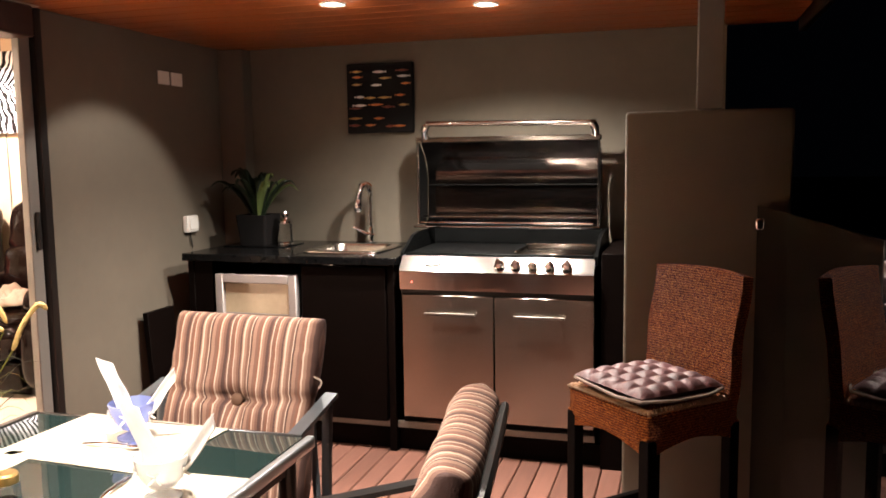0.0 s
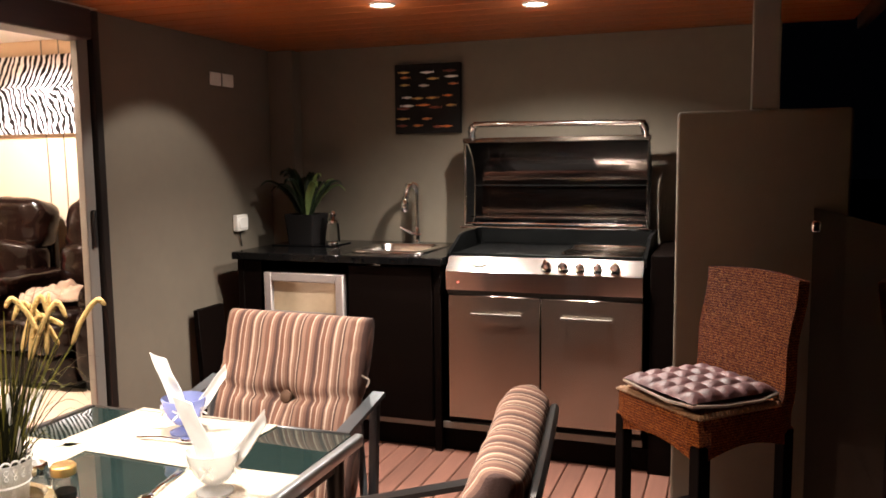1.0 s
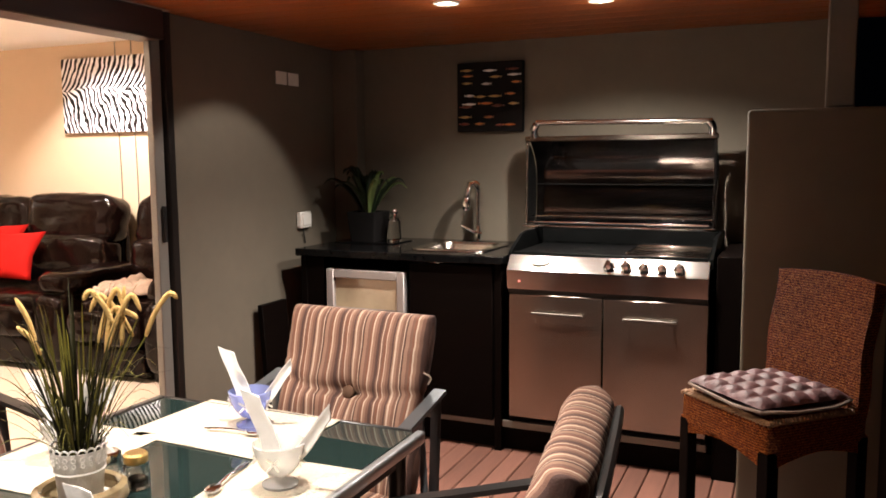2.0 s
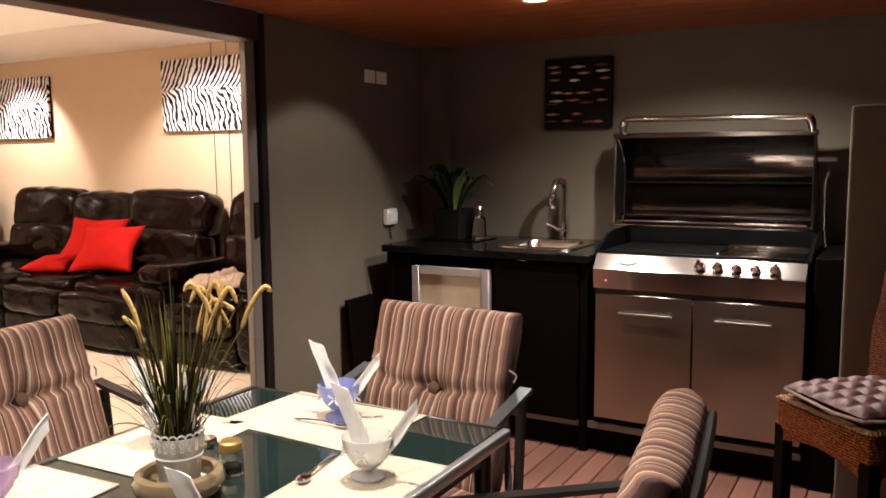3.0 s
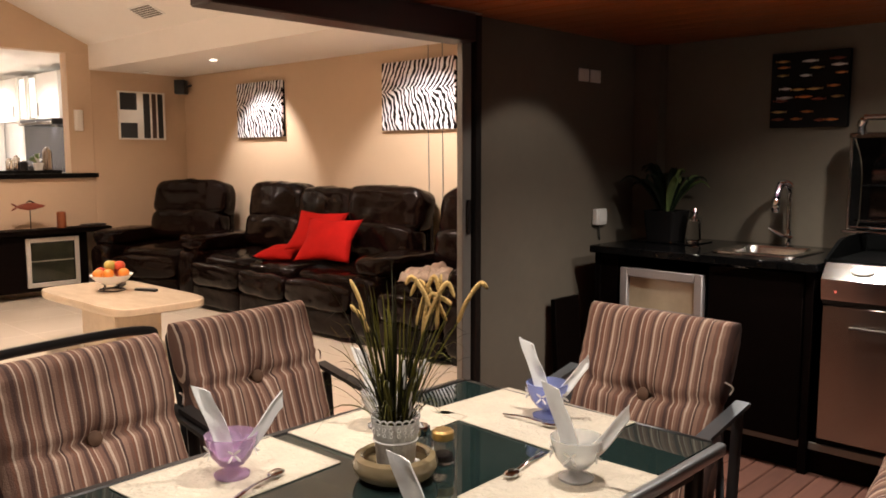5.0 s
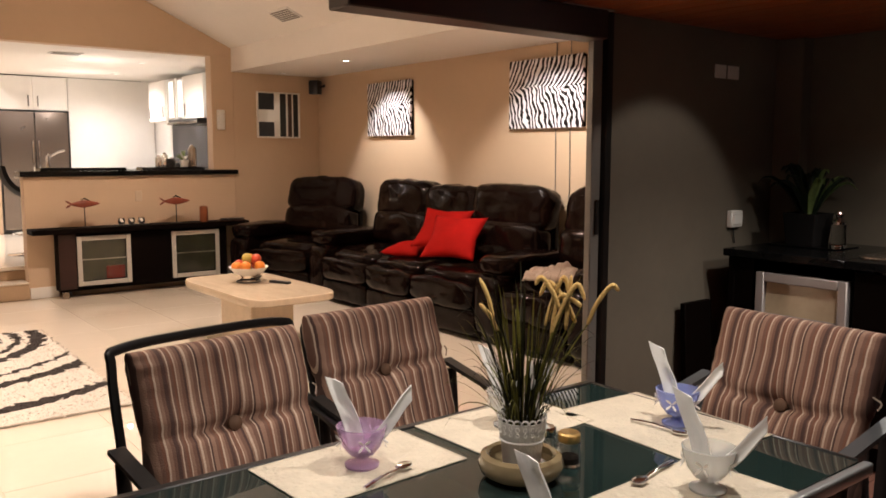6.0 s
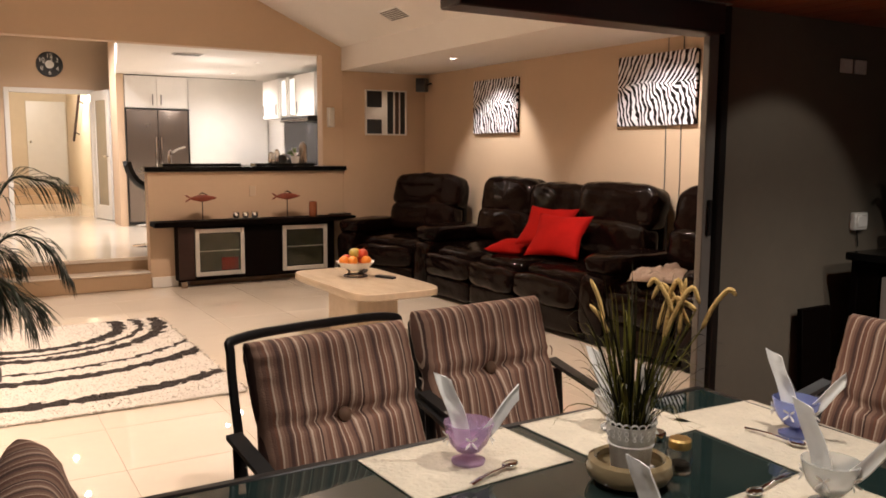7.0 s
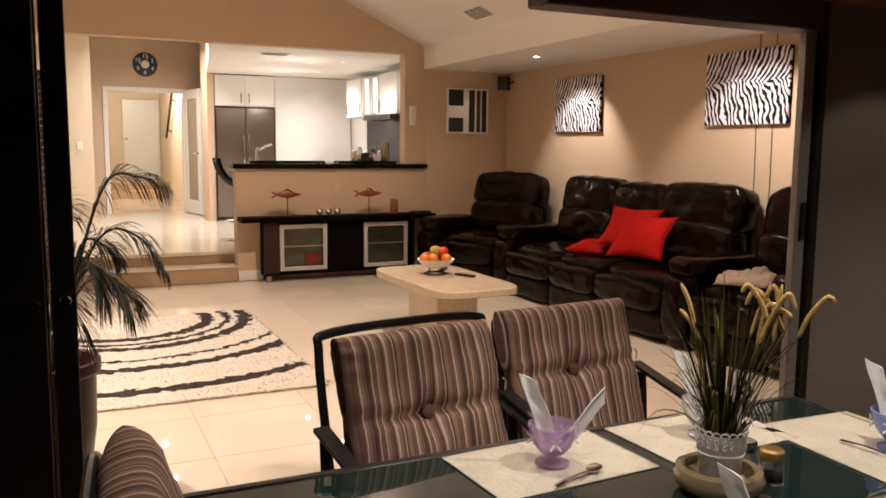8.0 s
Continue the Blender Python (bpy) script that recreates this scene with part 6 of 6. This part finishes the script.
part("body", boxed(-10.9, -9.9, 3.78, 4.24, 1.80, 1.866, 0.006), CHARCOAL, hoodk)
part("lip", boxed(-10.9, -9.9, 3.765, 3.779, 1.80, 1.83, 0.003), STEEL, hoodk)
solid("splashback", boxed(-12.03, -9.4, 4.235, 4.248, 1.22, 1.865), material("dark_mirror_splashback", (0.03, 0.028, 0.033), 0.25, vary=0.3, scale=5, spec=0.25), "glossy dark splashback behind the cooktop", "splashback", S)
sb = thing("side_bench", Matrix.Identity(4), "white kitchen bench along the side wall", "bench")
part("body", boxed(-12.75, -9.8, 3.65, 4.24, KF, 1.16, 0.003), WHITE_PAINT, sb)
part("top", boxed(-12.75, -9.8, 3.62, 4.245, 1.161, 1.20, 0.003), GRANITE, sb)
for k, (jx, jy, hh, rr, mt) in enumerate(((-10.9, 3.80, 0.16, 0.05, CHROME), (-10.6, 3.76, 0.12, 0.06, CHARCOAL), (-9.36, 3.50, 0.25, 0.05, STEEL), (-9.33, 3.10, 0.13, 0.035, CHROME), (-9.36, 3.18, 0.16, 0.035, CHROME), (-9.31, 3.24, 0.11, 0.04, CHARCOAL))):
    a = thing("kitchen_canister", pose(jx, jy, 1.2005 if k < 2 else 1.2755), "kitchen canister on the bench", "canister", "kitchen canisters")
    part("body", lathe([(rr, 0.0), (rr * 1.04, 0.01), (rr, hh * 0.8), (rr * 0.7, hh * 0.9)], 18), mt, a)
    part("lid", lathe([(rr * 0.72, hh * 0.905), (rr * 0.5, hh * 0.96), (0.012, hh), (0.001, hh * 1.02)], 18, None, False), STEEL, a)
kp = thing("kitchen_herb_plant", pose(-9.34, 3.395, 1.2755), "small leafy plant with pale flowers on the bench", "potted plant")
part("pot", lathe([(0.04, 0), (0.055, 0.08), (0.05, 0.08), (0.001, 0.07)], 16, None, False), WHITE_METAL, kp)
rng = random.Random(2)
for k in range(26):
    a, t = rng.uniform(0, 6.28), rng.uniform(0.1, 1.1)
    d = Vector((math.cos(a) * math.sin(t), math.sin(a) * math.sin(t), math.cos(t)))
    part("leaf", add_blade(bmesh.new(), arc([(0, 0, 0.07), d * 0.07 + Vector((0, 0, 0.07)), d * 0.13 + Vector((0, 0, 0.06))], 3), 0.03), LEAF_PALE if k % 3 else WHITE_PAINT, kp)
ic = thing("intercom_handset", pose(KW, 3.625, 1.80), "white wall intercom handset on the pier", "intercom")
part("cradle", boxed(0.001, 0.025, -0.045, 0.045, -0.11, 0.11, 0.008), WHITE_PLASTIC, ic)
part("handset", boxed(0.0255, 0.055, -0.042, 0.0, -0.105, 0.105, 0.012, None, 2), WHITE_PLASTIC, ic)

st = thing("kitchen_bar_stool", pose(-10.0, 1.84, KF), "black shell bar stool on a chrome column", "bar stool")


def stool_shell(u, v):
    """A bent seat shell: its back rim stands behind, the seat runs forward."""
    y = -0.20 + 0.13 * v + 0.27 * v * v
    z = 0.94 - 0.62 * v + 0.34 * v * v
    return ((u - 0.5) * (0.30 + 0.12 * v), y - 0.05 * (2 * u - 1) ** 2 * v, z + 0.05 * (2 * u - 1) ** 2)


part("seat_shell", sheet(8, 10, stool_shell, 0.045), MATT_BLACK, st)
part("column", tube([(0, 0, 0.02), (0, 0, 0.62)], 0.025, 12), CHROME, st)
part("foot", lathe([(0.20, 0.0), (0.20, 0.01), (0.05, 0.025), (0.03, 0.04)], 28), CHROME, st)
part("foot_ring", tube([(0.13 * math.cos(a), 0.13 * math.sin(a), 0.24) for a in [2 * math.pi * k / 20 for k in range(21)]], 0.010, 6), CHROME, st)
for lx, ly, lz in BENCH_LAMPS:
    u = thing("cabinet_light", pose(lx, ly, lz), "small round light below the wall cabinets", "light", "bench lights")
    part("ring", lathe([(0.022, -0.003), (0.034, -0.007), (0.036, 0.0), (0.022, 0.0)], 20, None, False), WHITE_METAL, u)
    part("lens", lathe([(0.001, -0.003), (0.021, -0.003)], 16, None, False), GLOW, u, "glowing lamp face").visible_shadow = False
kv = thing("kitchen_vent", pose(-9.723, 2.272, 2.508), "flat grey air vent in the kitchen ceiling", "vent")
part("rim", boxed(-0.10, 0.10, -0.16, 0.16, -0.008, 0.0, 0.002), WHITE_METAL, kv)
for k in range(5):
    part("slat", boxed(-0.08 + 0.034 * k, -0.06 + 0.034 * k, -0.14, 0.14, -0.013, -0.0085, 0.001), ALU_GREY, kv)
for lx, ly, lz in KITCHEN:
    downlight(lx, ly, 2.51 if ly > 2.2 else 3.15, False)

# ---- hall ----
clock = thing("wall_clock", pose(HX, 1.285, 2.745) @ Matrix.Diagonal((1, 0.92, 0.92, 1)), "round black wall clock with large white numbers", "clock")
part("face", lathe([(0.205, 0.0), (0.212, 0.012), (0.205, 0.024), (0.001, 0.024)], 40, pose(0.001, 0, 0, 0, 90, 0), False), BLACK_PLASTIC, clock)
part("hub", lathe([(0.07, 0.0), (0.068, 0.006), (0.001, 0.006)], 28, pose(0.026, 0, 0, 0, 90, 0), False), WHITE_METAL, clock, "silver disc in the middle")
for k, (txt, a) in enumerate((("12", 60), ("2", 0), ("4", -60), ("6", -120), ("8", 180), ("10", 120))):
    cu = bpy.data.curves.new("numeral", "FONT")
    cu.body, cu.size, cu.align_x, cu.align_y, cu.extrude = txt, 0.10, "CENTER", "CENTER", 0.002
    tmp = bpy.data.objects.new("numeral", cu)
    me = bpy.data.meshes.new_from_object(tmp)
    bpy.data.objects.remove(tmp)
    me.materials.append(WHITE_PAINT)
    nb = new("numeral", me)
    nb.parent = clock
    ang = radians(a + 30)
    nb.matrix_local = pose(0.028, 0.14 * math.cos(ang), 0.14 * math.sin(ang), 90, 0, 90)
for a, ln in ((75, 0.11), (-20, 0.15)):
    part("clock_hand", boxed(0.033, 0.036, -0.006, 0.006, 0.0, ln, 0.001, pose(0, 0, 0, a, 0, 0)), WHITE_METAL, clock)

hd = thing("door_2", Matrix.Identity(4), "white hall door frame standing open", "door frame", kind=S)
for y0 in (0.62, 1.85):
    part("jamb", boxed(HX - 0.12, HX + 0.03, y0, y0 + 0.07, KF, 2.372, 0.004), WHITE_PAINT, hd)
part("head", boxed(HX - 0.12, HX + 0.03, 0.691, 1.849, 2.30, 2.373, 0.004), WHITE_PAINT, hd)
for hx, hy, rz, lab in ((HX + 0.035, 1.885, 12, "white glazed hall door standing open"),):
    d = thing("glazed_door", pose(hx, hy, KF + 0.01, 0, 0, rz), lab, "door")
    for x0 in (0.0, 0.58):
        part("stile", boxed(x0, x0 + 0.13, -0.02, 0.02, 0.0, 2.03, 0.004), WHITE_PAINT, d)
    for z0, z1 in ((0.0, 0.22), (1.88, 2.03)):
        part("rail", boxed(0.131, 0.579, -0.02, 0.02, z0, z1, 0.004), WHITE_PAINT, d)
    part("pane", boxed(0.131, 0.579, -0.004, 0.004, 0.221, 1.879), material("frosted_door_glass", (0.36, 0.30, 0.20), 0.3, vary=0.1), d, "frosted glass pane")
    part("handle", tube([(0.66, -0.022, 1.0), (0.66, -0.06, 1.0), (0.56, -0.062, 1.0)], 0.010, 8), CHROME, d)
fd = thing("corridor_door", pose(-20.49, 1.72, KF + 0.322), "closed white door at the corridor's end", "door")
part("leaf", boxed(0.001, 0.04, -0.40, 0.40, 0.0, 1.85, 0.004), WHITE_PAINT, fd)
part("knob", lathe([(0.02, 0), (0.03, 0.03), (0.012, 0.05)], 12, pose(0.041, -0.33, 0.95, 0, 90, 0)), CHROME, fd)
hr = thing("hand_rail", Matrix.Identity(4), "dark red sloping wooden hand rail on the corridor wall", "hand rail")
part("rail", tube([(-17.4, 2.06, 2.56), (-18.62, 2.06, 1.60)], 0.025, 8), DARK_TIMBER, hr)
for hx, hz in ((-17.65, 2.36), (-18.4, 1.77)):
    part("bracket", tube([(hx, 2.149, hz - 0.05), (hx, 2.065, hz)], 0.012, 6), CHARCOAL, hr)
for k in range(3):
    p = thing("corridor_picture", pose(-17.2, 0.4505, 1.62 + 0.30 * k), "small dark framed picture in the corridor", "picture", "corridor pictures")
    part("picture_frame", boxed(-0.14, 0.14, 0.0, 0.02, -0.11, 0.11, 0.004), BLACK_WOOD, p)
    part("print", boxed(-0.11, 0.11, 0.0205, 0.022, -0.08, 0.08), CREAM_WALL, p)
sw = thing("passage_switch", pose(-12.999, 0.22, 1.42), "white light switch on the passage wall", "switch")
part("plate", boxed(0.0, 0.010, -0.036, 0.036, -0.058, 0.058, 0.003), WHITE_PLASTIC, sw)
part("rocker", boxed(0.0105, 0.014, -0.01, 0.01, -0.014, 0.014, 0.002), WHITE_PLASTIC, sw)
blind = thing("slatted_screen", pose(-7.6, -0.42, 0), "dark red-brown slatted timber screen", "screen")
part("post", boxed(-0.03, 0.03, -0.30, -0.26, 0.0, 2.05, 0.003), DARK_TIMBER, blind)
part("post", boxed(-0.03, 0.03, 0.26, 0.30, 0.0, 2.05, 0.003), DARK_TIMBER, blind)
for k in range(34):
    part("slat", boxed(-0.012, 0.012, -0.259, 0.259, 0.10 + 0.057 * k, 0.154 + 0.057 * k, 0.003), DARK_TIMBER, blind)

# ---- floor pieces ----
deck = thing("deck", Matrix.Identity(4), "red-brown oiled timber decking of the patio", "deck", kind=S)
part("joists", boxed(LW + 0.001, 0.80, -4.2, BW - 0.001, -0.14, -0.03), SOIL, deck)
PLANK, GAP = 0.0885, 0.005
bm = boxed(0, PLANK, -4.19, BW - 0.002, -0.028, 0.0, 0.004)
plank = part("deck_plank", bm, DECK_WOOD, deck, smooth=None)
plank.location.x = LW + 0.002
for k in range(1, int((0.80 - LW) / (PLANK + GAP))):
    o = bpy.data.objects.new("deck_plank", plank.data)
    scene.collection.objects.link(o)
    o.parent, o.location = deck, (LW + 0.002 + k * (PLANK + GAP), 0, 0.0006 * ((k * 7) % 3 - 1))

flr = thing("floor", Matrix.Identity(4), "polished cream tiled living room floor", "floor", kind=S)
part("grout_bed", boxed(KW - 0.15, LW - 0.001, -4.2, ZW - 0.001, -0.12, -0.003), GROUT, flr)
TS = 0.62
bm = boxed(0.0015, TS - 0.0015, 0.0015, TS - 0.0015, -0.0025, 0.0, 0.001)
tile = part("tile", bm, TILE, flr, smooth=None)
tile.location = (LW - 0.001 - TS, ZW - 0.002 - TS, 0)
for i in range(10):
    for j in range(15):
        if i or j:
            o = bpy.data.objects.new("tile", tile.data)
            scene.collection.objects.link(o)
            o.parent, o.location = flr, (LW - 0.001 - TS * (i + 1), ZW - 0.002 - TS * (j + 1), 0)
